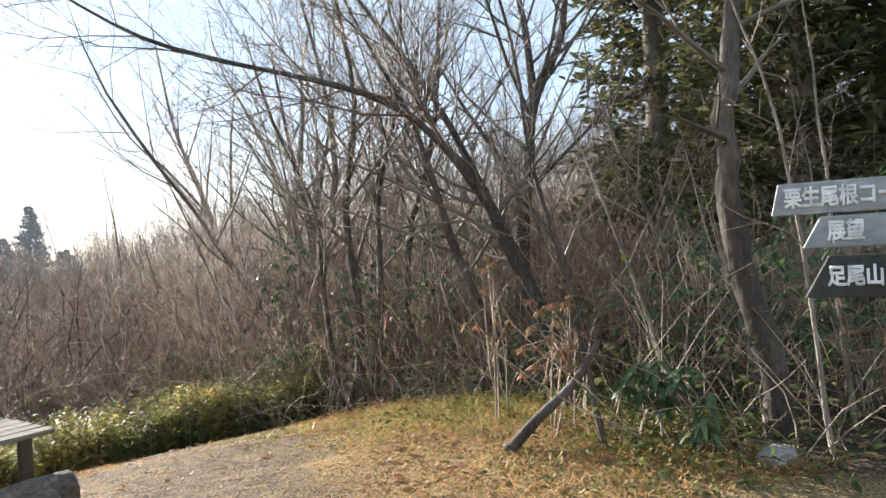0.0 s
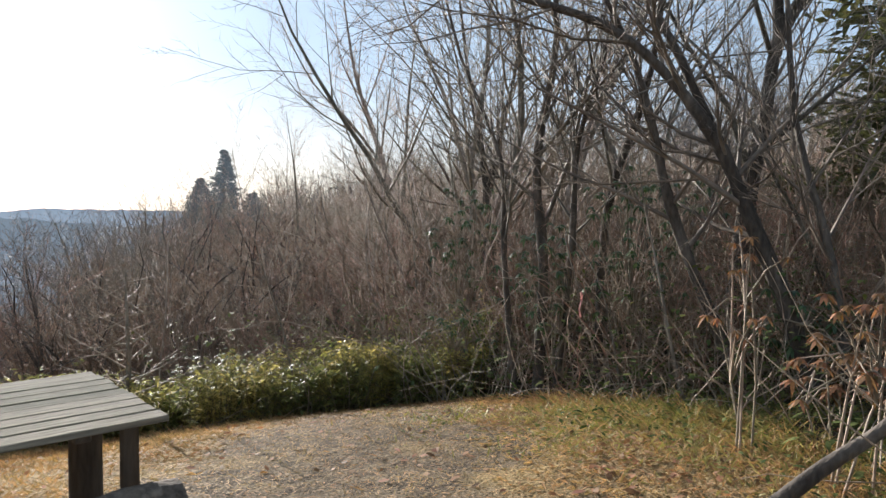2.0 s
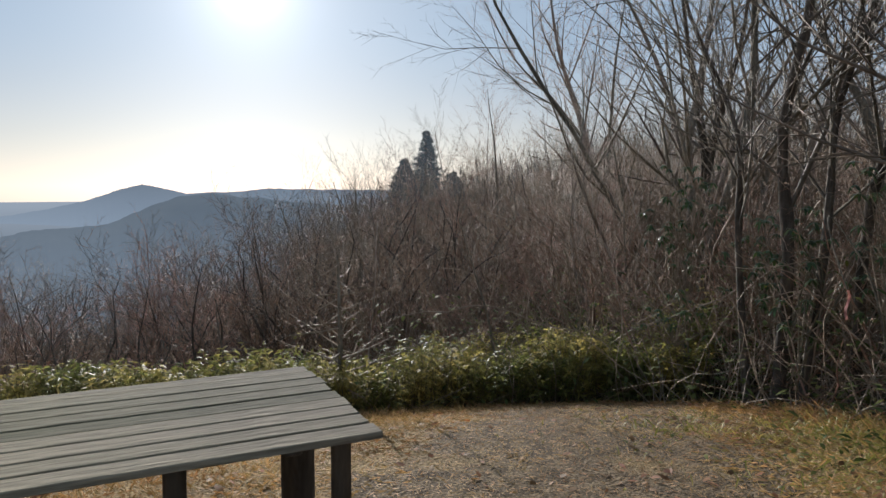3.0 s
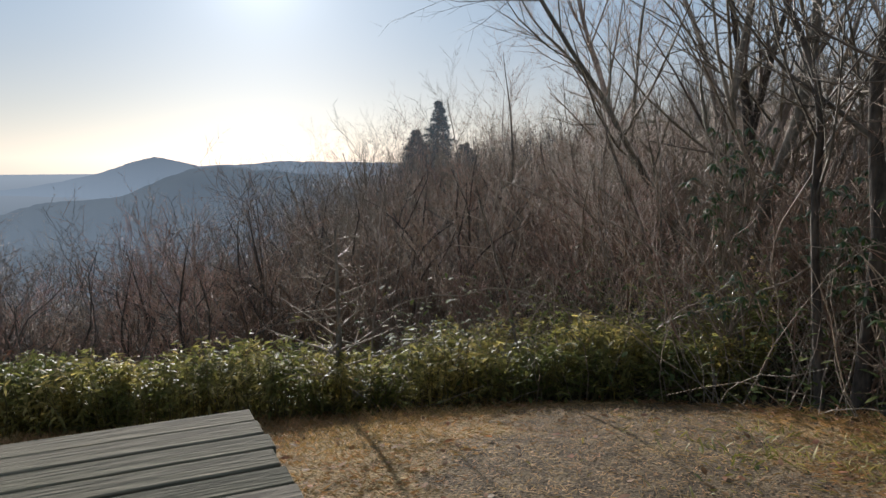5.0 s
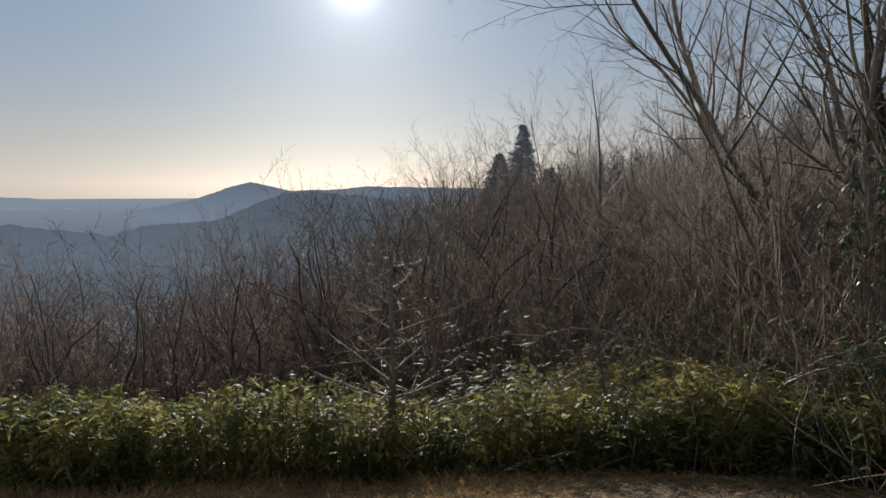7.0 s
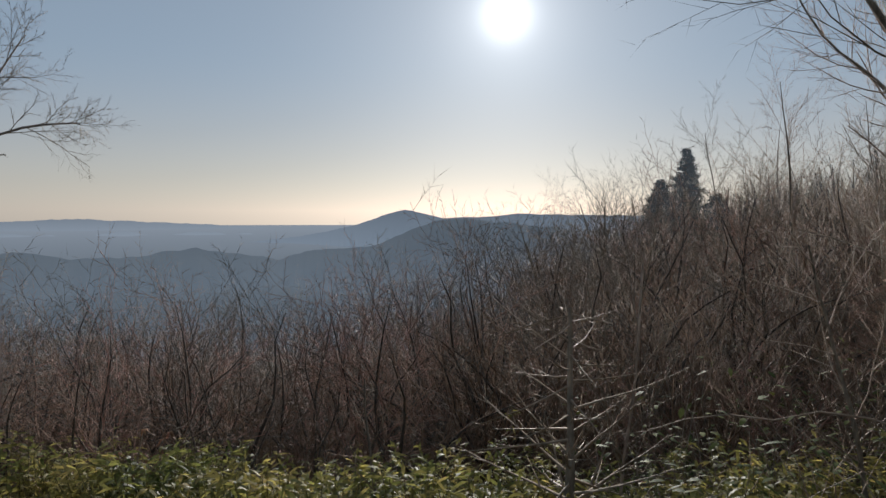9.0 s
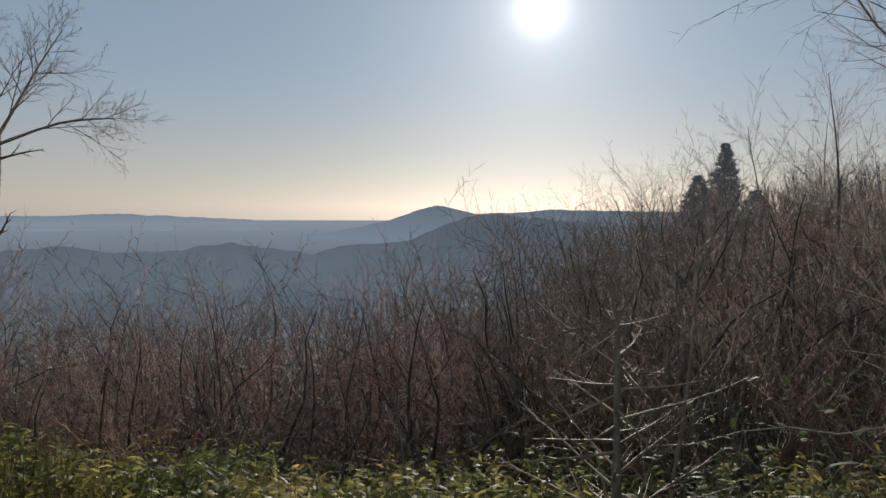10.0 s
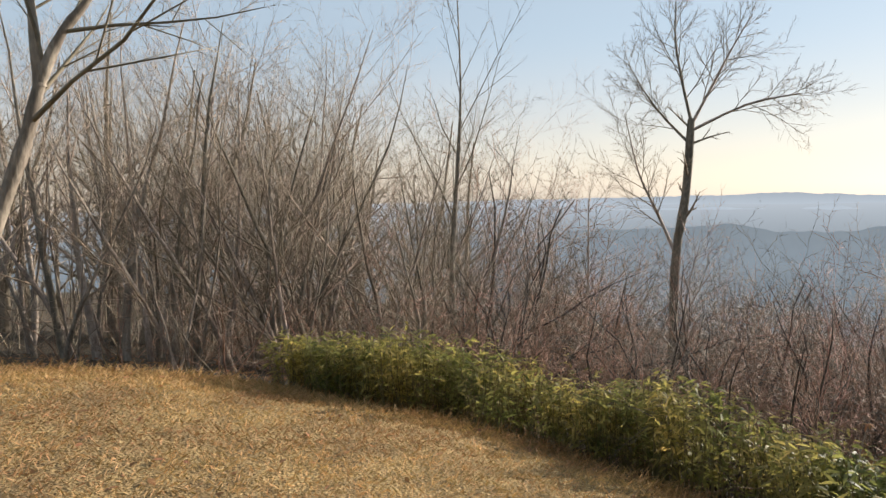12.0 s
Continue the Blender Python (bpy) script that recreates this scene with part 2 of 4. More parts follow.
# ---- mesh helpers ----
class Buf:
    """Vertices and faces of one mesh in the making."""

    def __init__(self):
        self.v, self.f = [], []

    def tube(self, pts, radii, sides, cap=False):
        base = len(self.v)
        last = len(pts) - 1
        for i, p in enumerate(pts):
            d = (pts[min(i + 1, last)] - pts[max(i - 1, 0)])
            d = d.normalized() if d.length > 1e-9 else Vector((0, 0, 1))
            a = d.cross(Vector((0.31, 0.95, 0.05)) if abs(d.y) < 0.9 else Vector((1, 0, 0))).normalized()
            b = d.cross(a)
            for k in range(sides):
                w = 2 * math.pi * k / sides
                self.v.append(tuple(p + (a * math.cos(w) + b * math.sin(w)) * radii[i]))
        for i in range(last):
            for k in range(sides):
                k2 = (k + 1) % sides
                self.f.append((base + i * sides + k, base + i * sides + k2, base + (i + 1) * sides + k2, base + (i + 1) * sides + k))
        if cap:
            self.f.append(tuple(base + k for k in range(sides)))
            self.f.append(tuple(base + last * sides + k for k in reversed(range(sides))))

    def cone(self, pts, r):
        """A twig: three-sided, running out to a point."""
        base = len(self.v)
        n = len(pts) - 1
        for i in range(n):
            d = (pts[i + 1] - pts[i]).normalized()
            a = d.cross(Vector((0.31, 0.95, 0.05)) if abs(d.y) < 0.9 else Vector((1, 0, 0))).normalized()
            c = d.cross(a)
            for w in (0.0, 2.0944, 4.1888):
                self.v.append(tuple(pts[i] + (a * math.cos(w) + c * math.sin(w)) * (r * (1 - 0.5 * i / n))))
        self.v.append(tuple(pts[n]))
        for i in range(n - 1):
            q = base + 3 * i
            self.f += [(q, q + 1, q + 4, q + 3), (q + 1, q + 2, q + 5, q + 4), (q + 2, q, q + 3, q + 5)]
        q = base + 3 * (n - 1)
        self.f += [(q, q + 1, q + 3), (q + 1, q + 2, q + 3), (q + 2, q, q + 3)]

    def leaf(self, p, d, up, length, width, droop=0.0, rows=3):
        """A lance-shaped blade from p along d, bent down by droop."""
        side = d.cross(up)
        side = side.normalized() if side.length > 1e-6 else Vector((1, 0, 0))
        base = len(self.v)
        self.v.append(tuple(p))
        for i in range(1, rows):
            s = i / rows
            c = p + d * (length * s) - Vector((0, 0, droop * length * s * s))
            w = side * (width * 0.5 * math.sin(math.pi * min(s * 0.8 + 0.15, 1)))
            self.v += [tuple(c - w), tuple(c + w)]
        self.v.append(tuple(p + d * length - Vector((0, 0, droop * length))))
        self.f.append((base, base + 2, base + 1))
        for i in range(rows - 2):
            k = base + 1 + 2 * i
            self.f.append((k, k + 1, k + 3, k + 2))
        k = base + 1 + 2 * (rows - 2)
        self.f.append((k, k + 1, k + 2))

    def mesh(self, name, mat, smooth=True):
        me = bpy.data.meshes.new(name)
        me.from_pydata(self.v, [], self.f)
        if smooth:
            me.shade_smooth()
        me.materials.append(mat)
        return me


def part(name, shape, mat, parent=None, label="", smooth=True):
    """Links a Buf or a bmesh as one mesh object, under a thing or a part."""
    if isinstance(shape, Buf):
        me = shape.mesh(name, mat, smooth)
    else:
        me = bpy.data.meshes.new(name)
        shape.to_mesh(me)
        shape.free()
        me.materials.append(mat)
    ob = new(name, me)
    if parent:
        ob.parent = parent
    return tagged(ob, label)


def vec(*p):
    return Vector(p)


def block(size, at=(0, 0, 0), bevel=0.006, turn=None):
    bm = bmesh.new()
    bmesh.ops.create_cube(bm, size=1, matrix=Matrix.Diagonal((*size, 1)))
    if bevel:
        bmesh.ops.bevel(bm, geom=bm.edges[:], offset=bevel, segments=1, affect="EDGES")
    bmesh.ops.transform(bm, matrix=Matrix.Translation(at) @ (turn or Matrix()), verts=bm.verts)
    return bm


# ---- the lie of the land ----
SLOPES = ((-180, -0.10), (-135, -0.14), (-105, -0.24), (-80, -0.33), (-50, -0.30), (-36, -0.15), (-20, 0.0), (0, 0.10), (20, 0.12), (45, 0.14), (90, 0.08), (135, 0.0), (180, -0.10))
CANOPY = ((-180, 14), (-150, 14), (-125, 12.5), (-117, 10.5), (-112, 8.2), (-106, 8.2), (-101, 4.5), (-96, 2.5), (-91, 3.0), (-86, -3.0), (-82, -5.0), (-75, -5.6), (-55, -6.0), (-47, -3.5), (-41, 0.0), (-34, 1.8), (-28, 2.0), (-23, 3.1), (-13, 6.4), (-7, 8.3), (-3, 9.2), (4, 9.0), (20, 12), (40, 15), (180, 14))


def table(rows, a):
    return float(np.interp(a, [r[0] for r in rows], [r[1] for r in rows]))


def bearing(x, y):
    return math.degrees(math.atan2(x + 2, y - 3)), math.hypot(x + 2, y - 3)


def at(a, r):
    return -2 + r * math.sin(radians(a)), 3 + r * math.cos(radians(a))


def near_ground(x, y):
    u = max(-0.6 * x + 0.8 * y - 3, 0)
    return -0.9 * (u / 6) ** 2 - 0.04 * max(-x - 4, 0)


def ground_z(x, y):
    a, r = bearing(x, y)
    q = min(r, 6.5) / max(r, 1e-6)
    z = near_ground(-2 + (x + 2) * q, 3 + (y - 3) * q)
    z += 0.03 * noise.noise((x * 0.5, y * 0.5, 0)) + 0.012 * noise.noise((x * 2.2, y * 2.2, 5))
    if r > 6.5:
        z += table(SLOPES, a) * (min(r, 75) - 6.5) + 0.05 * min(r - 6.5, 12) * noise.noise((x * 0.12, y * 0.12, 3))
    if r > 75:
        s = min((r - 75) / 500, 1)
        z = z + (-130 - z) * s * s * (3 - 2 * s)
        s = min(max((r - 575) / 4000, 0), 1)
        z += (-96 + 130) * s
    return z


def build_ground():
    radii = [0.0] + [0.25 * i for i in range(1, 44)] + [11 * 1.075 ** i for i in range(84)] + [4800]
    turns = 200
    v, f, cover = [(-2, 3, ground_z(-2, 3))], [], []
    for r in radii[1:]:
        for k in range(turns):
            x, y = at(360 * k / turns - 180, r)
            v.append((x, y, ground_z(x, y)))
    for k in range(turns):
        f.append((0, 1 + (k + 1) % turns, 1 + k))
    for i in range(len(radii) - 2):
        b0, b1 = 1 + i * turns, 1 + (i + 1) * turns
        for k in range(turns):
            k2 = (k + 1) % turns
            f.append((b0 + k, b0 + k2, b1 + k2, b1 + k))
    me = bpy.data.meshes.new("ground")
    me.from_pydata(v, [], f)
    me.shade_smooth()
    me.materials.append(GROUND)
    col = me.color_attributes.new("cover", "FLOAT_COLOR", "POINT")
    for i, (x, y, z) in enumerate(v):
        a, r = bearing(x, y)
        worn = math.exp(-(((x + 2.0 + 0.25 * (y - 5)) / 1.5) ** 2)) * (1 if y > 2 else 0.6)
        wood = min(max((inside(x, y) + 0.1) / 0.5, 0), 1)
        # log of distance, sets how much painted haze the ground gets
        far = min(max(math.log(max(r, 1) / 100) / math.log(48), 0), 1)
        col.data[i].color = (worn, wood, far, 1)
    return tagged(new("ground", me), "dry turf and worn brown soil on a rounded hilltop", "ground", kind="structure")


# foot of the bamboo-grass hedge, from the south-west round to the north
HEDGE = [(-9.6, 0.6), (-9.15, 1.6), (-9.1, 2.4), (-9.05, 3.2), (-8.95, 4.0), (-8.5, 4.85), (-7.5, 5.45), (-6.7, 5.95), (-6.25, 6.6), (-5.6, 7.25), (-4.75, 8.15), (-3.9, 8.85), (-3.0, 9.25), (-2.0, 9.3)]


def inside(x, y):
    """Metres beyond the clearing's rim (minus: within it)."""
    a, r = bearing(x, y)
    rim = ((-180, 9), (-140, 8.6), (-118, 8.0), (-106, 7.9), (-101, 7.4), (-95, 7.2), (-88, 7.1), (-82, 7.05), (-74, 6.8), (-66, 6.05), (-58, 5.6), (-50, 5.6), (-42, 5.55), (-36, 5.6), (-23, 5.9), (-11, 6.3), (0, 5.6), (20, 4.6), (35, 4.2), (50, 3.7), (60, 3.5), (75, 4.0), (90, 6), (180, 9))
    return r - table(rim, a)


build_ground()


# ---- distant hills ----
def ridge(name, distance, profile, mat, label, seed, lumps=0.1):
    """A hill range: crest by bearing and elevation, with a long front and back slope."""
    b = Buf()
    steps = 420
    a0, a1 = profile[0][0], profile[-1][0]
    for k in range(steps + 1):
        a = a0 + (a1 - a0) * k / steps
        e = table(profile, a) + lumps * noise.noise((a * 0.3, seed, 0)) + lumps * 0.5 * noise.noise((a * 0.8, seed, 1)) + 0.05 * noise.noise((a * 2.3, seed, 2)) + 0.022 * noise.noise((a * 9, seed, 4))
        top = 1.35 + distance * math.tan(radians(e))
        for j in range(7):
            s = j / 6
            d = distance * (0.45 + 0.65 * s if s > 0.667 else 0.45 + 0.5 * s / 0.667 * 1.1)
            fall = (1 - min(s / 0.667, 1)) if s < 0.667 else (s - 0.667) * 2
            x, y = at(a, d)
            rough = 4 * noise.noise((x * 0.008, y * 0.008, seed)) * (1 if 0 < j < 4 else 0)
            b.v.append((x, y, top - fall ** 1.15 * distance * (0.11 if s < 0.667 else 0.06) + rough * fall))
    for k in range(steps):
        for j in range(6):
            i = k * 7 + j
            b.f.append((i, i + 1, i + 8, i + 7))
    me = b.mesh(name, mat)
    return tagged(new(name, me), label, "hill", kind="structure")


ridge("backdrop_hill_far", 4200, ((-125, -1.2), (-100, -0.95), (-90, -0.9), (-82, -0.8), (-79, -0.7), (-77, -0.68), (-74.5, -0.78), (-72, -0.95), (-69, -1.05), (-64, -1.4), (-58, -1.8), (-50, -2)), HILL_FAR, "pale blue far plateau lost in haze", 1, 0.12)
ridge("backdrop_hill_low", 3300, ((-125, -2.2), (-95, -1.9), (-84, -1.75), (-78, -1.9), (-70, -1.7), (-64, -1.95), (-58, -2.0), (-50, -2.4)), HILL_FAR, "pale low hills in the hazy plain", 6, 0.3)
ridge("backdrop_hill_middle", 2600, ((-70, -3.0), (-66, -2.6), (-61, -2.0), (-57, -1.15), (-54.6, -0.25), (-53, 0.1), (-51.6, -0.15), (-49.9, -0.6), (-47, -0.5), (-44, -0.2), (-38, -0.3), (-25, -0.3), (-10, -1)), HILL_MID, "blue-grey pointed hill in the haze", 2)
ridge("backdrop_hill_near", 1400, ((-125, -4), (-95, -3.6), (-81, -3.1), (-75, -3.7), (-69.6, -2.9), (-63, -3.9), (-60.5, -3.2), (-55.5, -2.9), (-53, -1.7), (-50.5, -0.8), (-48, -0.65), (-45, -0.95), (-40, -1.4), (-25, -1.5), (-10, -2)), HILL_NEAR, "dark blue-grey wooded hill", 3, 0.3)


# ---- woods ----
def wander(start, d, length, steps, bend, lift, rng):
    pts = [start.copy()]
    d = d.normalized()
    for _ in range(steps):
        d = (d + Vector((rng.uniform(-bend, bend), rng.uniform(-bend, bend), rng.uniform(-bend, bend) + lift))).normalized()
        pts.append(pts[-1] + d * (length / steps))
    return pts


def along(pts, s):
    x = s * (len(pts) - 1)
    i = min(int(x), len(pts) - 2)
    return pts[i].lerp(pts[i + 1], x - i), (pts[i + 1] - pts[i]).normalized()


def branch_out(stem, boughs, pts, r0, r1, level, spec, rng):
    """Grows the boughs of one stem: spec gives, level by level, (count, length share, angle, lift, bend, from)."""
    n = len(pts) - 1
    into = stem if level == 0 else boughs
    if level == len(spec) and level > 1:
        into.cone(pts, r0)
        return
    thin = level == len(spec) - 1 and level > 1
    if thin:
        into.cone(pts, r0)
    if not thin:
        knots = 0.16 if r0 > 0.03 else 0.0
        into.tube(pts, [(r0 + (r1 - r0) * (i / n) ** 0.9) * (1 + knots * rng.uniform(-0.8, 1)) for i in range(n + 1)], ((8 if r0 > 0.05 else 5), (5 if r0 > 0.02 else 3), 3, 3)[min(level, 3)])
    if level >= len(spec):
        return
    count, share, angle, lift, bend, first = spec[level]
    whole = sum((pts[i + 1] - pts[i]).length for i in range(n))
    turn = rng.uniform(0, 6.28)
    for k in range(count):
        s = first + (1 - first) * (k + rng.uniform(0.2, 0.9)) / count
        s = min(s, 0.98)
        p, d = along(pts, s)
        turn += 2.4 + rng.uniform(-0.5, 0.5)
        a = d.cross(Vector((0.3, 0.2, 0.93)) if abs(d.z) < 0.9 else Vector((1, 0, 0))).normalized()
        side = a * math.cos(turn) + d.cross(a) * math.sin(turn)
        ang = radians(angle * rng.uniform(0.6, 1.4))
        dd = d * math.cos(ang) + side * math.sin(ang)
        ln = whole * share * (1.1 - 0.55 * s) * rng.uniform(0.55, 1.3)
        rr = (r0 + (r1 - r0) * s) * (0.44 if level == 0 else 0.58)
        last = level + 1 == len(spec)
        steps = (2 if r0 > 0.03 else 1) if last else ((6, 5, 3) if spec is SPEC_FINE else (6, 4, 2))[min(level + 1, 2)]
        branch_out(stem, boughs, wander(p, dd, ln, steps, bend, lift, rng), max(rr, 0.003), max(rr * 0.2, 0.0025), level + 1, spec, rng)


def tree_of(stems, spec, name, label, twig=TWIG, bark=BARK, seed=0, category="tree", crown_name="crown", stem_name="trunk"):
    """A bare tree: stems are (points, foot radius, tip radius)."""
    rng = random.Random(seed)
    ob = new(name)
    crown = Buf()
    for pts, r0, r1, *own in stems:
        stem = Buf()
        branch_out(stem, crown, pts, r0, r1, 0, own[0] if own else spec, rng)
        part(stem_name, stem, bark, ob)
    part(crown_name, crown, twig, ob)
    return tagged(ob, label, category)


SPEC_TREE = ((11, 0.46, 42, 0.09, 0.22, 0.16), (7, 0.52, 40, 0.06, 0.26, 0.12), (6, 0.46, 38, 0.04, 0.22, 0.1))
SPEC_SCRUB = ((7, 0.55, 48, 0.05, 0.34, 0.2), (6, 0.52, 44, 0.05, 0.32, 0.12), (5, 0.5, 38, 0.04, 0.24, 0.12))
SPEC_SHRUB = ((8, 0.5, 60, 0.0, 0.34, 0.1), (6, 0.5, 55, 0.0, 0.34, 0.1), (3, 0.6, 50, 0.0, 0.3, 0.15))
SPEC_FINE = ((14, 0.44, 40, 0.10, 0.14, 0.25), (9, 0.46, 36, 0.08, 0.18, 0.12), (9, 0.42, 34, 0.05, 0.2, 0.1))


def upright(h, rng, lean=0.2, steps=9, bend=0.12):
    return wander(vec(0, 0, -0.25), vec(rng.uniform(-lean, lean), rng.uniform(-lean, lean), 1), h + 0.25, steps, bend, 0.02, rng)


def make_templates():
    out = {"tree": [], "shrub": [], "sapling": [], "scrub": []}
    for i in range(5):
        rng = random.Random(100 + i)
        stems = [(upright(8, rng, 0.25, 9, 0.16), 0.085, 0.005)]
        if i % 2:
            stems.append((upright(6.8, rng, 0.4, 9, 0.16), 0.06, 0.005))
        out["tree"].append(tree_of(stems, SPEC_TREE, "bare_tree", "bare deciduous tree with grey-brown bark on the slope", seed=i))
    for i in range(4):
        rng = random.Random(200 + i)
        stems = [(upright(3 * rng.uniform(0.7, 1), rng, 0.8, 6, 0.26), 0.02, 0.004) for _ in range(3)]
        out["shrub"].append(tree_of(stems, SPEC_SHRUB, "bare_shrub", "leafless reddish-brown shrub in the thicket", TWIG_RED, TWIG_RED, 20 + i, "shrub", "crown", "stem"))
    for i in range(3):
        rng = random.Random(300 + i)
        stems = [(upright(4, rng, 0.35, 8, 0.16), 0.028, 0.004), (upright(3.4, rng, 0.5, 8, 0.18), 0.02, 0.004)]
        out["sapling"].append(tree_of(stems, SPEC_SHRUB, "sapling", "thin bare sapling at the edge of the wood", TWIG, BARK, 40 + i, "tree", "crown", "stem"))
    for i in range(5):
        rng = random.Random(400 + i)
        turn = rng.uniform(0, 6.28)
        stems = [(wander(vec(0, 0, -0.25), vec(0.5 * math.cos(turn + 2.1 * k), 0.5 * math.sin(turn + 2.1 * k), 1), 3.4 * rng.uniform(0.8, 1.05), 8, 0.34, 0.04, rng), 0.04, 0.005) for k in range(3)]
        out["scrub"].append(tree_of(stems, SPEC_SCRUB, "scrub_tree", "low crooked bare tree forking near the ground", TWIG_RED if i % 2 else TWIG_DARK, BARK_DARK, 60 + i, "tree", "crown", "limb"))
    return out


TEMPLATES = make_templates()
FIRST = {}


def plant(kind, x, y, h, rng, group):
    i = rng.randrange(len(TEMPLATES[kind]))
    ob = TEMPLATES[kind][i]
    s = h / {"tree": 8, "shrub": 3, "sapling": 4, "scrub": 3.2}[kind]
    m = pose(x, y, ground_z(x, y), rng.uniform(-4, 4), rng.uniform(-4, 4), rng.uniform(0, 360)) @ Matrix.Diagonal((s * rng.uniform(0.9, 1.15), s * rng.uniform(0.9, 1.15), s, 1))
    if (kind, i) not in FIRST:
        FIRST[kind, i] = True
        tagged(ob, group=group)
        ob.matrix_basis = m
        return
    c = copy_thing(ob, Matrix())
    c.matrix_basis = m


def room(a, r, x, y):
    """Height from the ground to the line that the canopy keeps to."""
    return r * math.tan(radians(table(CANOPY, a))) + 1.35 - ground_z(x, y)


def sunlit(x, y, h):
    """Keeps growth beyond the hedge low enough for the low sun to reach the hedge's top."""
    a, _ = bearing(x, y)
    if -95 < a < -14:
        return min(h, max(-0.4 + 0.26 * inside(x, y) - ground_z(x, y), 0.5))
    return h


def woods():
    rng = random.Random(7)
    for a0, a1, r0, r1, count, lo in ((-95, -45, 26, 55, 34, 2.5), (-45, -20, 20, 55, 44, 2.5), (-20, 22, 10, 48, 54, 4.0), (-150, -95, 9.5, 30, 62, 3.0), (22, 75, 7.5, 18, 13, 5.0)):
        for _ in range(count):
            a = rng.uniform(a0, a1)
            r = r0 + (r1 - r0) * rng.random() ** 1.2
            x, y = at(a, r)
            h = min(max(room(a, r, x, y), lo), 10.5) * rng.uniform(0.75, 1.03)
            plant("tree", x, y, h, rng, "bare trees of the wood")
    for a0, a1, r0, r1, count in ((-96, -47, 8.8, 13, 44), (-96, -47, 13, 30, 50), (-47, -14, 10, 30, 56)):
        for _ in range(count):
            a = rng.uniform(a0, a1)
            r = r0 + (r1 - r0) * rng.random()
            x, y = at(a, r)
            if inside(x, y) < 2.0:
                continue
            h = sunlit(x, y, min(max(room(a, r, x, y), 1.2), 5.5) * rng.uniform(0.78, 1.06))
            plant("scrub", x, y, h, rng, "low trees beyond the hedge")
    for a0, a1, r0, r1, count, top in ((-100, -45, 8.5, 16, 40, 2.0), (-45, -8, 8.0, 18, 56, 2.6), (-8, 40, 6.6, 13, 34, 2.6), (-150, -100, 8.2, 16, 12, 1.6)):
        for _ in range(count):
            a = rng.uniform(a0, a1)
            r = r0 + (r1 - r0) * rng.random()
            x, y = at(a, r)
            if inside(x, y) < 1.4:
                continue
            h = sunlit(x, y, min(max(room(a, r, x, y), 1.2), top) * rng.uniform(0.65, 1.05))
            plant("shrub", x, y, h, rng, "shrubs of the thicket")
    for a0, a1, r0, r1, count in ((-40, 20, 7.4, 14, 34), (-150, -98, 8.5, 14, 24), (20, 75, 5.6, 10, 13)):
        for _ in range(count):
            a, r = rng.uniform(a0, a1), rng.uniform(r0, r1)
            x, y = at(a, r)
            if inside(x, y) < 1.0:
                continue
            h = sunlit(x, y, min(max(room(a, r, x, y), 1.6), 4.4) * rng.uniform(0.7, 1.0))
            plant("sapling", x, y, h, rng, "saplings of the wood's edge")


woods()


def edge_thicket():
    """Shrubs that stand out along the rim of the clearing."""
    rng = random.Random(17)
    for x, y, h in ((-0.9, 8.5, 1.5), (-0.3, 8.15, 1.3), (0.35, 8.0, 1.6), (-1.7, 9.5, 2.0), (-2.5, 9.9, 2.1), (0.9, 7.7, 1.3), (-0.2, 9.0, 2.3), (0.6, 8.8, 2.4), (-1.2, 9.7, 2.6), (1.6, 7.0, 1.7), (2.0, 6.3, 1.8), (1.5, 8.2, 2.4), (-9.3, 5.6, 1.5), (-8.6, 6.9, 1.4), (2.9, 6.0, 2.2), (3.4, 5.4, 2.0)):
        plant("shrub", x, y, h, rng, "shrubs of the thicket")
    for _ in range(30):
        a, r = rng.uniform(-124, -88), rng.uniform(8.2, 13)
        x, y = at(a, r)
        if inside(x, y) > 0.9:
            plant("shrub", x, y, rng.uniform(1.1, 1.8) if a < -95 else rng.uniform(1.4, 2.2), rng, "shrubs of the thicket")
    for x, y, h in ((-8.6, 5.75, 1.55), (-9.0, 6.7, 1.75), (-9.4, 5.2, 1.5), (-8.3, 7.6, 1.4), (-10.2, 6.9, 1.9)):
        plant("scrub", x, y, h, rng, "low trees beyond the hedge")
    for k in range(30):
        a, r = (rng.uniform(-113, -95.5), rng.uniform(10.5, 17)) if k < 18 else (rng.uniform(-10, 13), rng.uniform(9.5, 15))
        x, y = at(a, r)
        tall = (room(a, r, x, y) + 0.5) * rng.uniform(0.8, 1.1) if k < 18 else rng.uniform(7.0, 9.5)
        plant("tree", x, y, tall, rng, "bare trees of the wood")
    for a, r, e in ((-97.5, 15, 5.5), (-100.5, 14, 6.0), (-104, 15, 5.2), (-108, 13, 7.0), (-113, 14, 8.2), (-119, 13, 11), (-124, 12, 12.5), (-128, 14, 13)):
        x, y = at(a, r)
        plant("tree", x, y, r * math.tan(radians(e)) + 1.3 - ground_z(x, y), rng, "bare trees of the wood")


edge_thicket()


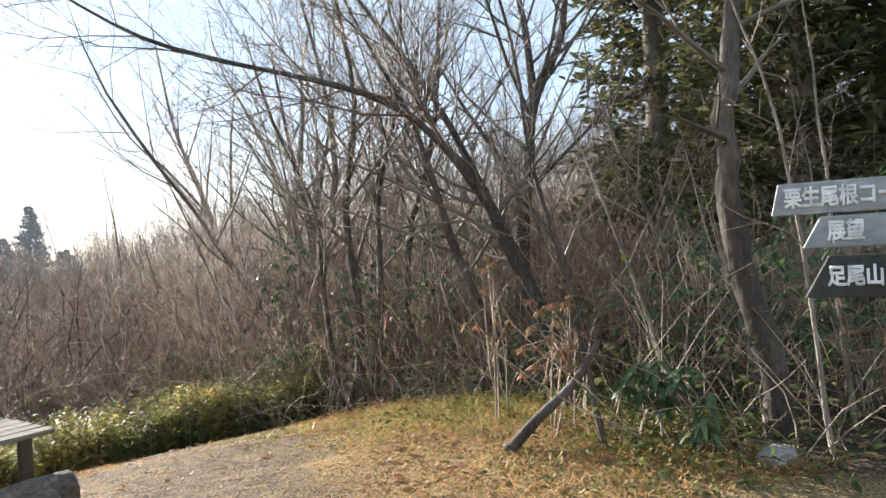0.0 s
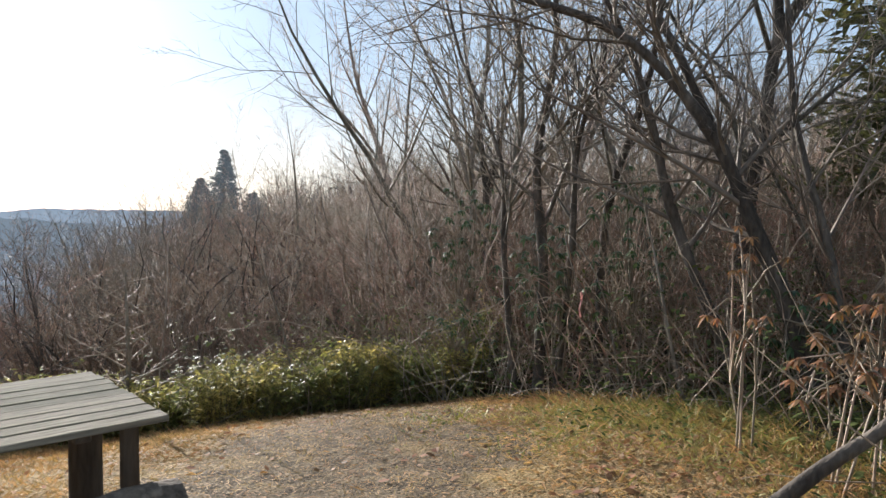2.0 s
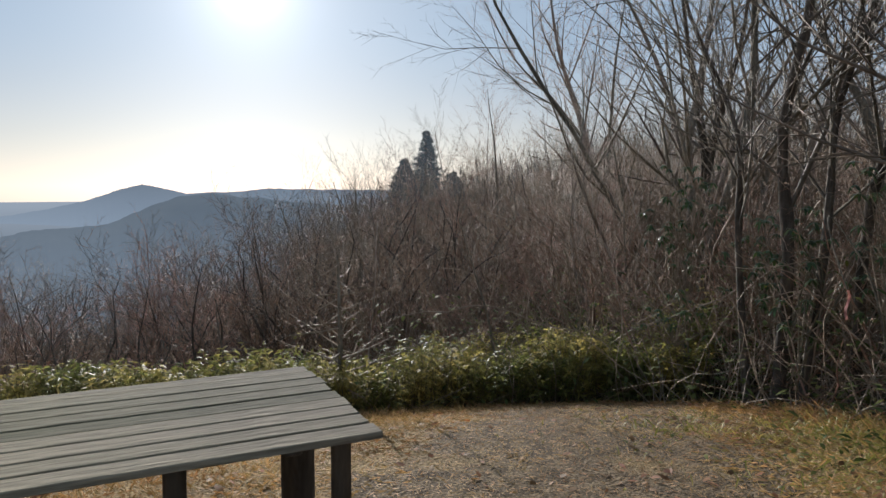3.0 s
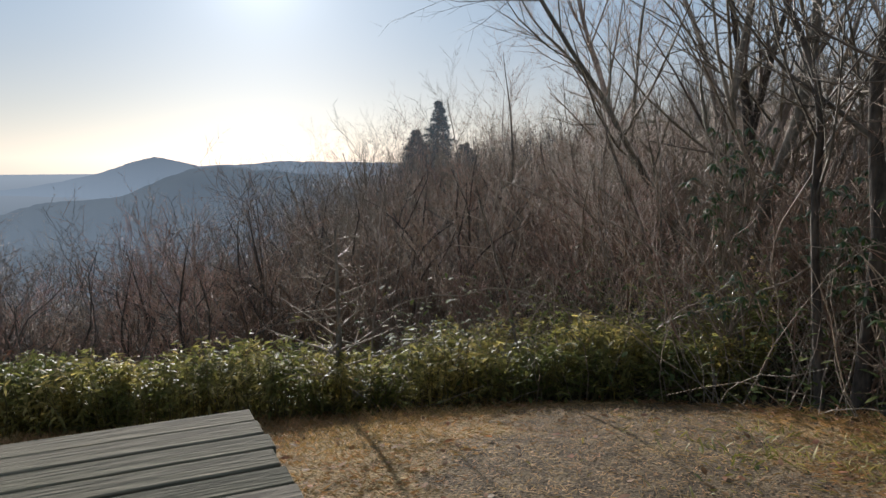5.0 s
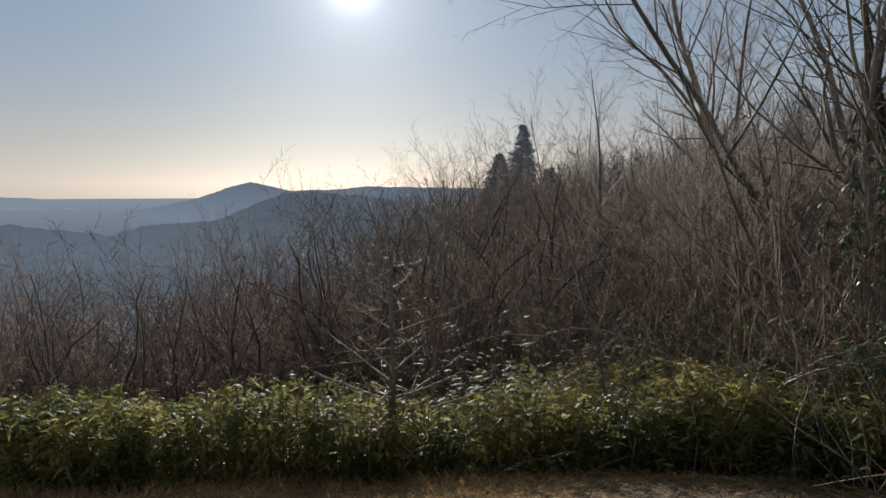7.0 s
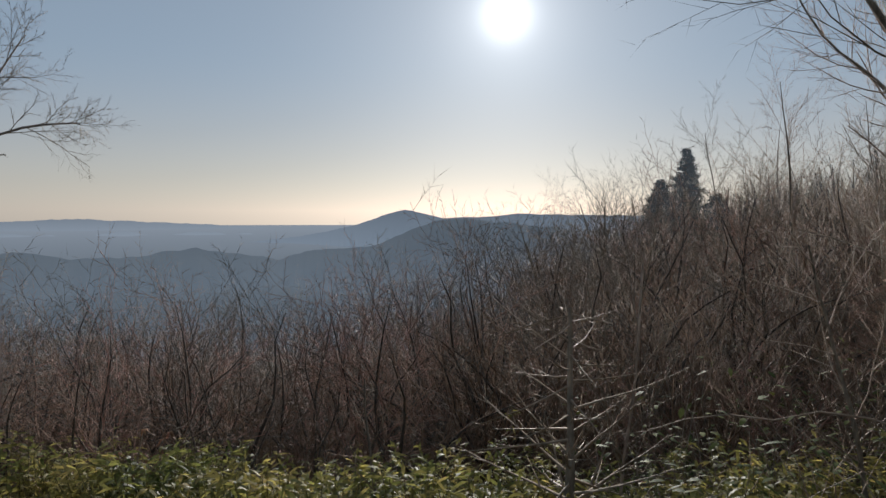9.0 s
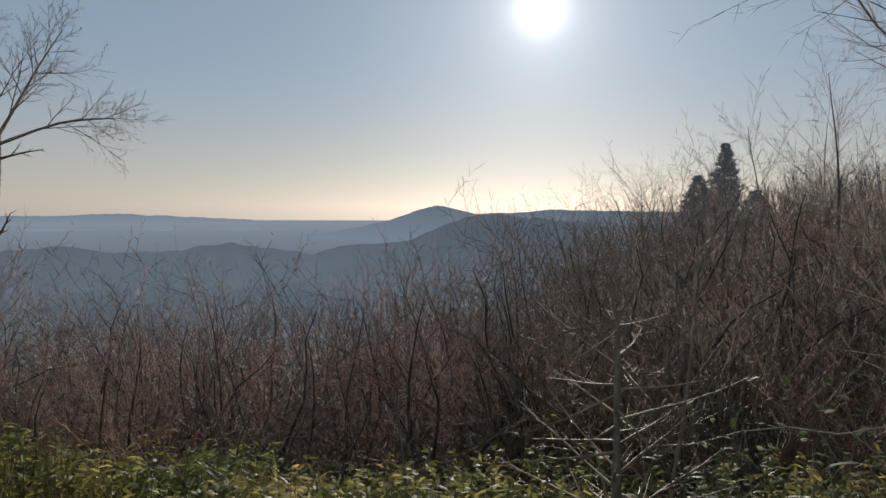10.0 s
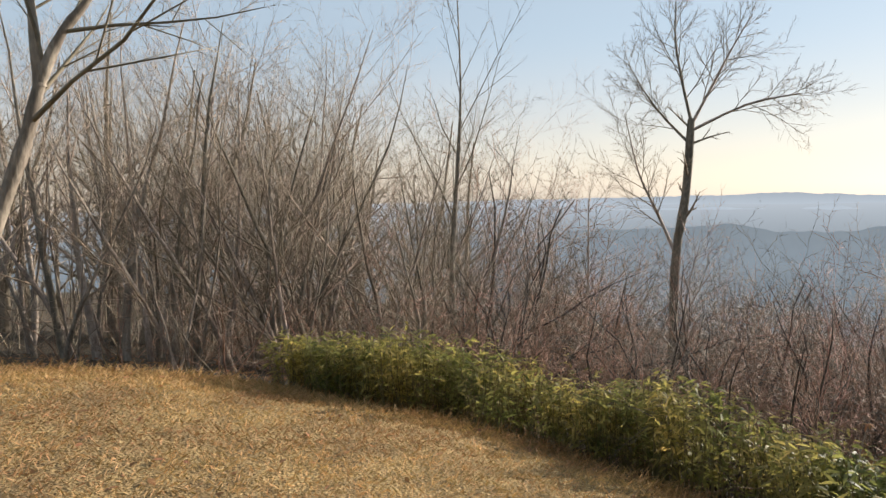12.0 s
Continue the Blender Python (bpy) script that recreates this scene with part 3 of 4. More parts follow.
def far_woods():
    """The wood beyond, too many to count: stems and boughs joined into one."""
    rng = random.Random(11)
    shapes = []
    for i in range(5):
        r2 = random.Random(500 + i)
        t = Buf()
        branch_out(t, t, upright(8, r2, 0.25, 5), 0.13, 0.02, 0, ((10, 0.46, 44, 0.10, 0.2, 0.12), (8, 0.52, 40, 0.08, 0.2, 0.1)), r2)
        shapes.append((np.array(t.v), t.f))
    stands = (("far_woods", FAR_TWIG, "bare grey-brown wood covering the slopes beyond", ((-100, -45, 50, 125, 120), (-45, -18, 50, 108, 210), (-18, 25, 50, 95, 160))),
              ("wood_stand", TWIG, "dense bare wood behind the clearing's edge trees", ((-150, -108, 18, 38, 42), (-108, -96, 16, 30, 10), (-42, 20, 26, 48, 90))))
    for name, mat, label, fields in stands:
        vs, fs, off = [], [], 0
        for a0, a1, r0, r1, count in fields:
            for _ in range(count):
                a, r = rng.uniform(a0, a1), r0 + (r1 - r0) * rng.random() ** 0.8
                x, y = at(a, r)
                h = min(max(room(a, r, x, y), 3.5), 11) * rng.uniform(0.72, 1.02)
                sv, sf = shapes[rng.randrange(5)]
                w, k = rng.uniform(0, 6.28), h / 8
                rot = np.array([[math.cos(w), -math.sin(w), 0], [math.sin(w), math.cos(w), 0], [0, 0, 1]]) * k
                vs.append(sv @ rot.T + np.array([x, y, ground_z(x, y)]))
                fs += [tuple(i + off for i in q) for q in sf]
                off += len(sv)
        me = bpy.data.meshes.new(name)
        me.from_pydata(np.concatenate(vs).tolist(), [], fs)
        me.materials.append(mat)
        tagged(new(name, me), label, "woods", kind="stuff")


far_woods()


def brush():
    """Fine upright brushwood that fills the slopes between the trees, too many to count."""
    rng = random.Random(13)
    for mat, fields in ((TWIG_RED, ((-95, -48, 8.6, 42, 520), (-48, -12, 8.4, 45, 1150), (-12, 30, 7.8, 32, 330))), (TWIG, ((-150, -95, 8.8, 26, 170), (-48, -5, 12, 48, 420)))):
        b = Buf()
        for a0, a1, r0, r1, count in fields:
            for _ in range(count):
                a, r = rng.uniform(a0, a1), r0 + (r1 - r0) * rng.random()
                x, y = at(a, r)
                if inside(x, y) < 1.3 or (a < -47 and r < 15 and rng.random() < 0.7):
                    continue
                h = sunlit(x, y, max(min(room(a, r, x, y) * 0.9, rng.uniform(1.5, 2.6) + 0.05 * r), 0.9)) * (0.65 if r < 16 and a < -45 else 0.95)
                foot = vec(x, y, ground_z(x, y) - 0.05)
                thick = 0.004 + 0.0005 * r
                for q in range(3):
                    pts = wander(foot + vec(rng.gauss(0, 0.15), rng.gauss(0, 0.15), 0), vec(rng.gauss(0, 0.45), rng.gauss(0, 0.45), 1), h * rng.uniform(0.7, 1.05), 3, 0.38, 0.02, rng)
                    b.cone(pts, thick * 1.5)
                    for k in range(8):
                        p, d = along(pts, rng.uniform(0.2, 0.97))
                        w = rng.uniform(0, 6.28)
                        dd = (d + vec(math.cos(w), math.sin(w), 0.25) * rng.uniform(0.4, 1.0)).normalized()
                        b.cone([p, p + dd * (h * rng.uniform(0.1, 0.3))], thick * 0.8)
        tagged(part("brushwood", b, mat), "dense fine brown brushwood covering the slope", "brushwood", kind="stuff")


brush()


# single trees that stand out
def curve_points(rows, fine=3):
    """A smooth line through a few places."""
    p = [Vector(r) for r in rows]
    out = []
    for i in range(len(p) - 1):
        a, b, c, d = p[max(i - 1, 0)], p[i], p[i + 1], p[min(i + 2, len(p) - 1)]
        for k in range(fine):
            s = k / fine
            out.append(0.5 * ((2 * b) + (c - a) * s + (2 * a - 5 * b + 4 * c - d) * s * s + (3 * b - a - 3 * c + d) * s ** 3))
    return out + [p[-1]]


def grounded(x, y, sink=0.15):
    return (x, y, ground_z(x, y) - sink)


tree_of([(curve_points([grounded(2.2, 4.86), (2.20, 4.85, 0.34), (2.12, 4.87, 0.77), (2.02, 4.9, 1.17), (2.0, 4.92, 1.45), (1.955, 4.92, 1.75), (1.985, 4.92, 1.97), (1.95, 4.92, 2.25), (2.01, 4.91, 2.5), (2.05, 4.89, 3.0), (2.2, 4.8, 4.2), (2.1, 4.9, 6.0)]), 0.108, 0.05)],
        ((6, 0.3, 60, 0.05, 0.2, 0.55), (5, 0.5, 40, 0.05, 0.2, 0.2), (4, 0.5, 36, 0.05, 0.2, 0.2)), "bare_tree", "winding grey trunk beside the signpost", TWIG_DARK, BARK_DARK, 61)
tree_of([(curve_points([grounded(1.2, 7.42), (0.95, 7.46, 0.65), (0.63, 7.5, 1.39), (0.38, 7.52, 2.0), (-0.1, 7.52, 2.65), (-0.6, 7.5, 3.05), (-1.31, 7.42, 3.3), (-2.19, 7.21, 3.5), (-2.94, 6.94, 3.72), (-3.59, 6.63, 4.1)]), 0.075, 0.012),
         (curve_points([grounded(1.3, 7.6), (0.9, 7.8, 0.9), (0.45, 7.9, 2.0), (-0.1, 8.0, 3.2), (-0.85, 8.0, 4.3), (-1.7, 7.9, 5.6)]), 0.08, 0.012),
         (curve_points([grounded(0.81, 7.98), (0.37, 8.02, 0.62), (0.04, 8.03, 1.49), (-0.17, 8.03, 2.35), (-0.39, 8.02, 3.01), (-0.85, 7.99, 3.94), (-1.3, 7.96, 5.0)]), 0.07, 0.012),
         (curve_points([grounded(1.4, 7.3), (1.25, 7.4, 1.0), (0.95, 7.5, 2.2), (0.8, 7.5, 3.6), (0.4, 7.5, 5.2)]), 0.05, 0.01)],
        ((16, 0.36, 46, 0.08, 0.2, 0.22), (9, 0.5, 40, 0.06, 0.24, 0.12), (8, 0.45, 36, 0.04, 0.2, 0.1)), "bare_tree", "leaning many-stemmed bare tree at the turf's edge", TWIG_DARK, BARK_DARK, 62)
tree_of([(curve_points([grounded(1.0, 10.5), (1.12, 10.46, 1.51), (1.27, 10.44, 2.52), (1.41, 10.43, 3.52), (1.78, 10.37, 4.24), (1.95, 10.34, 5.0), (2.2, 10.2, 7.5)]), 0.13, 0.03),
         (curve_points([(1.41, 10.43, 3.5), (1.35, 10.43, 4.54), (1.25, 10.44, 5.2), (0.9, 10.6, 7.5)]), 0.07, 0.02)],
        SPEC_TREE, "bare_tree", "forked dark bare tree in the wood", TWIG_DARK, BARK_DARK, 63)
tree_of([(curve_points([grounded(-6.6, 22.7), (-6.89, 22.67, 0.22), (-7.35, 22.54, 1.92), (-7.82, 22.4, 3.61), (-8.27, 22.25, 5.0), (-8.58, 22.14, 6.4), (-8.9, 22, 9.0)]), 0.16, 0.02),
         (curve_points([(-7.6, 22.5, 2.8), (-8.6, 22, 4.2), (-9.7, 21.7, 5.4), (-10.6, 21.4, 7.2)]), 0.06, 0.012),
         (curve_points([(-7.0, 22.6, 1.0), (-6.9, 22.65, 3.6), (-6.8, 22.7, 5.4), (-6.5, 22.7, 7.4)]), 0.07, 0.012)],
        SPEC_FINE, "bare_tree", "tall finely twigged bare tree below the hedge", TWIG, BARK, 64)
tree_of([(curve_points([grounded(-2.8, 15.3), (-2.97, 15.3, 0.7), (-2.98, 15.29, 1.91), (-3.18, 15.27, 3.11), (-3.37, 15.24, 4.2), (-3.6, 15.2, 6.0)]), 0.13, 0.02),
         (curve_points([(-2.98, 15.3, 1.6), (-2.7, 15.3, 3.0), (-2.4, 15.3, 4.4), (-2.3, 15.3, 6.5)]), 0.08, 0.015)],
        SPEC_TREE, "bare_tree", "dark two-stemmed bare tree on the bank", TWIG_DARK, BARK_DARK, 65)
tree_of([(curve_points([grounded(-19.2, 5.6), (-19.18, 5.63, -0.61), (-19.16, 5.84, 1.06), (-19.15, 5.94, 2.71)]), 0.12, 0.075, ((5, 0.16, 50, 0.1, 0.2, 0.5), (5, 0.4, 36, 0.06, 0.2, 0.2), (5, 0.42, 34, 0.05, 0.2, 0.1))),
         (curve_points([(-19.15, 5.94, 2.65), (-19.17, 5.75, 3.5), (-19.17, 5.6, 4.4), (-19.1, 5.6, 5.2)]), 0.045, 0.01),
         (curve_points([(-19.15, 5.94, 2.6), (-19.1, 6.3, 3.3), (-19.05, 6.7, 4.1), (-19.0, 7.1, 4.8)]), 0.045, 0.01),
         (curve_points([(-19.15, 5.9, 2.45), (-18.95, 7.0, 2.95), (-18.8, 7.9, 3.1), (-18.8, 8.0, 3.1)]), 0.035, 0.008),
         (curve_points([(-19.15, 5.9, 2.2), (-19.2, 5.2, 3.0), (-19.2, 4.6, 4.0)]), 0.035, 0.008),
         (curve_points([(-19.17, 5.68, -0.3), (-19.2, 5.25, 0.7), (-19.2, 4.85, 1.6), (-19.2, 4.55, 2.9)]), 0.05, 0.008)],
        ((15, 0.58, 42, 0.06, 0.18, 0.2), (9, 0.5, 38, 0.05, 0.2, 0.12), (9, 0.45, 34, 0.04, 0.2, 0.1)), "bare_tree", "lone tall bare tree with a round open crown", TWIG, BARK, 66)
tree_of([(curve_points([grounded(-15.8, 1.4), (-15.79, 1.37, -0.23), (-15.82, 1.5, 1.67), (-15.84, 1.58, 3.22), (-15.83, 1.53, 5.2)]), 0.07, 0.008)],
        ((12, 0.36, 40, 0.10, 0.14, 0.35), (6, 0.45, 34, 0.08, 0.18, 0.2), (4, 0.5, 32, 0.05, 0.2, 0.2)), "bare_tree", "slim straight bare tree above the thicket", TWIG, BARK, 67)
tree_of([(curve_points([grounded(-8.2, -1.9), (-8.49, -1.6, 0.6), (-8.65, -1.45, 1.15), (-8.86, -1.25, 1.96), (-8.94, -1.16, 2.41), (-9.09, -1.0, 2.92), (-9.3, -0.75, 3.4), (-9.7, -0.4, 4.6), (-9.9, 0.0, 6.2)]), 0.10, 0.025),
         (curve_points([(-8.94, -1.16, 2.38), (-8.95, -1.2, 3.0), (-8.93, -1.2, 3.8), (-9.2, -1.5, 5.6)]), 0.06, 0.015)],
        ((9, 0.36, 44, 0.1, 0.16, 0.35), (6, 0.48, 38, 0.08, 0.2, 0.2), (5, 0.5, 34, 0.06, 0.2, 0.15)), "bare_tree", "pale leaning bare tree on the grassy crest", TWIG, BARK_PALE, 68)
fan = []
rng = random.Random(69)
for off, lean in ((-1.1, -0.2), (-0.7, -0.1), (-0.35, 0.05), (0.0, -0.12), (0.3, 0.15), (0.6, 0.05), (1.0, 0.22)):
    x, y = -11.9 - 0.6 * off, -2.3 + 0.8 * off
    fan.append((wander(vec(*grounded(x, y)), vec(-0.6 * lean, 0.8 * lean, 1), rng.uniform(4.2, 5.4), 9, 0.10, 0.05, rng), rng.uniform(0.045, 0.075), 0.008))
tree_of(fan, ((9, 0.42, 38, 0.09, 0.2, 0.25), (7, 0.48, 36, 0.06, 0.22, 0.12), (6, 0.46, 34, 0.04, 0.2, 0.1)), "bare_tree", "fan of crooked bare stems behind the crest", TWIG, BARK, 69)
for x, y, h, lx, ly, r0, sd, label in ((-11.6, 0.1, 3.6, 0.05, -0.1, 0.04, 121, "slim dark bare tree behind the grassy crest"), (-20.1, 3.4, 6.0, 0.0, 0.04, 0.06, 122, "brush-like bare tree with upswept twigs"), (-19.8, 2.7, 4.6, 0.0, -0.05, 0.05, 123, "brush-like bare tree with upswept twigs"), (-4.38, 9.5, 2.6, -0.24, -0.1, 0.022, 124, "thin leaning bare sapling behind the hedge"), (-5.57, 8.2, 2.5, 0.0, 0.02, 0.016, 125, "thin sapling with a few withered leaf buds"), (-18.9, 22.6, 6.3, 0.05, 0.0, 0.09, 126, "dark spreading bare tree on the slope"), (-17.0, 14.4, 5.0, 0.0, 0.05, 0.045, 127, "twisting thin bare tree on the slope"), (-16.6, 15.0, 4.8, 0.1, 0.1, 0.045, 128, "twisting thin bare tree on the slope")):
    rng = random.Random(sd)
    tree_of([(wander(vec(*grounded(x, y)), vec(lx, ly, 1), h, 9, 0.10, 0.01, rng), r0, 0.006)], SPEC_FINE if r0 > 0.03 else ((7, 0.4, 42, 0.06, 0.2, 0.35), (5, 0.5, 40, 0.04, 0.25, 0.2)), "bare_tree" if r0 > 0.03 else "sapling", label, TWIG_DARK if r0 > 0.08 else TWIG, BARK_DARK if r0 > 0.08 else BARK, sd)
tree_of([(curve_points([grounded(-1.25, 8.9), (-1.2, 8.9, 0.8), (-1.3, 8.95, 2.0), (-1.1, 9.0, 3.4), (-1.3, 9.0, 5.0), (-1.5, 9.1, 7.2)]), 0.075, 0.015),
         (curve_points([grounded(-1.05, 8.8), (-0.9, 8.85, 1.0), (-0.85, 8.9, 2.2), (-0.5, 9.0, 3.6), (-0.4, 9.0, 5.6)]), 0.05, 0.012),
         (curve_points([grounded(-1.5, 9.0), (-1.65, 9.0, 0.9), (-1.7, 9.0, 2.0), (-2.2, 9.1, 3.2), (-2.5, 9.1, 4.4)]), 0.045, 0.01),
         (curve_points([grounded(-0.6, 9.3), (-0.55, 9.3, 1.4), (-0.1, 9.2, 3.0), (0.1, 9.3, 5.4), (0.0, 9.3, 7.4)]), 0.06, 0.012)],
        SPEC_FINE, "bare_tree", "dark clump of bare stems at the end of the hedge", TWIG_DARK, BARK_DARK, 70)
for x, y, h, lx, ly, sd in ((2.35, 4.42, 3.4, -0.06, 0.03, 71), (2.75, 4.88, 3.6, 0.02, 0.0, 72), (-6.35, 6.95, 1.5, -0.07, -0.05, 73), (1.75, 5.3, 3.0, -0.3, 0.2, 74), (0.2, 7.5, 2.6, -0.25, 0.1, 75)):
    rng = random.Random(sd)
    tree_of([(wander(vec(*grounded(x, y)), vec(lx, ly, 1), h, 9, 0.09, 0.0, rng), 0.022, 0.005)], ((5, 0.3, 50, 0.05, 0.2, 0.35), (3, 0.5, 40, 0.04, 0.25, 0.2)), "sapling", "single thin bare stem at the clearing's edge", TWIG, BARK_PALE, sd)
# two finely twigged trees that rise above the slope
for a, r, e, sd in ((-23.5, 22, 9.5, 82), (-27.5, 24, 6.3, 83), (-17.5, 20, 10.5, 84)):
    x, y = at(a, r)
    rng = random.Random(sd)
    h = r * math.tan(radians(e)) + 1.3 - ground_z(x, y)
    foot = vec(x, y, ground_z(x, y) - 0.2)
    tree_of([(wander(foot, vec(rng.uniform(-0.15, 0.1), 0, 1), h, 9, 0.11, 0.02, rng), 0.065, 0.006), (wander(foot, vec(rng.uniform(-0.3, 0.0), 0.1, 1), h * 0.85, 9, 0.12, 0.02, rng), 0.05, 0.006)],
            SPEC_FINE, "bare_tree", "slender finely twigged bare tree on the slope", TWIG, BARK, sd)
# flat-tiered leafless conifer rising out of the hedge
rng = random.Random(80)
larch = wander(vec(*grounded(-5.55, 7.75)), vec(-0.05, 0.02, 1), 2.0, 8, 0.03, 0.02, rng)
tree_of([(larch, 0.045, 0.012)], ((44, 0.42, 80, 0.03, 0.08, 0.25), (6, 0.35, 40, 0.02, 0.12, 0.2)), "sapling", "leafless young tree with tiers of level branches", TWIG, BARK, 81)


# ---- conifers ----
def cedar(x, y, h, width, seed, label, low=0.10, mat=NEEDLE):
    rng = random.Random(seed)
    ob = new("cedar_tree")
    z0 = ground_z(x, y)
    trunk, crown = Buf(), Buf()
    top = vec(x + rng.uniform(-0.2, 0.2), y, z0 + h)
    trunk.tube([vec(x, y, z0 - 0.3), vec(x, y, z0 + h * 0.4), top], [h * 0.022, h * 0.015, 0.02], 8)
    n = int(90 + h * 20)
    for k in range(n):
        s = low + (1 - low) * (k / n)
        w = rng.uniform(0, 6.28)
        ln = width * (1.03 - s) ** 0.9 * rng.uniform(0.55, 1.1) + 0.03
        p = vec(x, y, z0 + h * s)
        d = vec(math.cos(w), math.sin(w), rng.uniform(-0.25, 0.35)).normalized()
        tip = p + d * ln
        trunk.tube([p, tip], [0.018, 0.006], 3)
        for q in range(int(20 + 16 * ln)):
            u = rng.uniform(0.25, 1.05)
            c = p.lerp(tip, u) + vec(rng.gauss(0, 0.12), rng.gauss(0, 0.12), rng.gauss(0, 0.1)) * min(0.08 + 0.5 * ln, 0.9)
            dd = (d + vec(rng.gauss(0, 0.6), rng.gauss(0, 0.6), rng.gauss(0.25, 0.5))).normalized()
            crown.leaf(c, dd, vec(rng.gauss(0, 1), rng.gauss(0, 1), 1), rng.uniform(0.16, 0.34) * min(1, 0.4 + ln), rng.uniform(0.05, 0.11), 0.15, 2)
    part("trunk", trunk, BARK, ob)
    part("crown", crown, mat, ob)
    return tagged(ob, label, "tree", "cedars")


for x, y, h, w, sd in ((4.6, 9.0, 11, 1.9, 91), (6.0, 8.0, 12, 2.0, 92), (5.2, 11.0, 13, 2.1, 93), (7.4, 10.6, 13, 2.1, 94), (3.9, 12.5, 12, 1.9, 95), (6.3, 6.0, 10, 1.8, 96)):
    cedar(x, y, h, w, sd, "dark evergreen cedar standing behind the signpost")
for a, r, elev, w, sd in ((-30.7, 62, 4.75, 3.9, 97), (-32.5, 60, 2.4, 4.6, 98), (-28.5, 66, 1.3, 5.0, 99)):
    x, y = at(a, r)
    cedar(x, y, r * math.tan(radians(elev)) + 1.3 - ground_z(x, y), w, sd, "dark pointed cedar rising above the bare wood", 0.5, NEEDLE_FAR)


# ---- bamboo-grass hedge ----
def hedge_line():
    pts = curve_points([(x, y, 0) for x, y in HEDGE], 8)
    run = [0.0]
    for a, b in zip(pts, pts[1:]):
        run.append(run[-1] + (b - a).length)
    return pts, run


def sasa():
    rng = random.Random(21)
    pts, run = hedge_line()
    leaves, culms = Buf(), Buf()
    total = run[-1]
    for k in range(4300):
        s = rng.uniform(0, total)
        i = max(j for j in range(len(run)) if run[j] <= s)
        i = min(i, len(pts) - 2)
        f = (s - run[i]) / max(run[i + 1] - run[i], 1e-6)
        p = pts[i].lerp(pts[i + 1], f)
        t = (pts[i + 1] - pts[i]).normalized()
        out = vec(-t.y, t.x, 0)
        deep = abs(rng.gauss(0, 0.8)) if rng.random() < 0.75 else rng.uniform(0, 2.2)
        deep += 0.12 * noise.noise((p.x * 2, p.y * 2, 1)) + (0.25 if s < 5 else 0.05)
        x, y = p.x + out.x * deep, p.y + out.y * deep
        z = ground_z(x, y)
        if s < 7 and noise.noise((x * 1.6, y * 1.6, 14)) < -0.22:
            continue
        swell = 0.73 + 0.3 * noise.noise((x * 0.9, y * 0.9, 2))
        swell *= float(np.interp(s, (0, 2.5, 4.5, 6.5, 8), (0.75, 1.0, 1.08, 1.0, 0.92)))
        h = swell * rng.uniform(0.72, 1.12) * (0.72 if deep < 0.15 else 1) + 0.10 * max(deep - 0.6, 0)
        lean = vec(rng.gauss(0, 0.13), rng.gauss(0, 0.13), 1) - out * 0.08
        foot = vec(x, y, z - 0.03)
        tip = foot + lean * h
        culms.tube([foot, foot.lerp(tip, 0.5) + vec(0.01, 0, 0), tip], [0.005, 0.004, 0.002], 3)
        for q in range(rng.randint(13, 19)):
            u = 1 - rng.random() ** 1.4 * 0.78
            b = foot.lerp(tip, u)
            w = rng.uniform(0, 6.28)
            d = vec(math.cos(w), math.sin(w), rng.uniform(-0.35, 0.9)).normalized()
            leaves.leaf(b, d, vec(rng.gauss(0, 0.5), rng.gauss(0, 0.5), 1), rng.uniform(0.065, 0.135), rng.uniform(0.017, 0.028), rng.uniform(0.15, 0.6), 3)
    ob = part("sasa_hedge", leaves, SASA, None)
    tagged(ob, "dense dark-green dwarf bamboo hedge round the clearing", "bamboo grass", kind="stuff")
    tagged(part("bamboo_culms", culms, CULM, None), "thin yellowish dwarf bamboo culms inside the hedge", "bamboo grass", kind="stuff")


sasa()


# ---- turf ----
def turf():
    rng = random.Random(31)
    dry, green = Buf(), Buf()
    for k in range(290000):
        a = rng.uniform(-150, 75)
        r = 9.0 * math.sqrt(rng.random())
        x, y = at(a, r)
        gap = inside(x, y)
        if gap > 0.35:
            continue
        worn = math.exp(-(((x + 2.0 + 0.25 * (y - 5)) / 1.3) ** 2)) * (1 if y > 2 else 0.6)
        if rng.random() < worn * 0.3 + 0.2 * (noise.noise((x * 1.7, y * 1.7, 9)) > 0.1):
            continue
        bank = max(0.0, 1 - math.hypot(x - 0.3, (y - 6.7) * 1.4) / 2.4)
        edge = max(0.0, 1 + gap / 0.8)
        h = rng.uniform(0.02, 0.06) + 0.09 * edge * rng.random() + 0.10 * bank * rng.random()
        w = rng.uniform(0, 6.28)
        d = vec(math.cos(w), math.sin(w), rng.uniform(0.3, 1.6) * (1 - 0.9 * min(worn * 1.5, 1))).normalized()
        (green if rng.random() < 0.75 * bank else dry).leaf(vec(x, y, ground_z(x, y) - 0.005), d, vec(math.sin(w * 3), math.cos(w * 3), 0.2), h * 1.5, rng.uniform(0.004, 0.008), rng.uniform(0, 0.4), 2)
    tagged(part("dry_grass", dry, GRASS), "short straw-coloured winter grass", "grass", kind="stuff")
    tagged(part("green_grass", green, GREEN_GRASS), "yellow-green grass on the bank under the trees", "grass", kind="stuff")


turf()


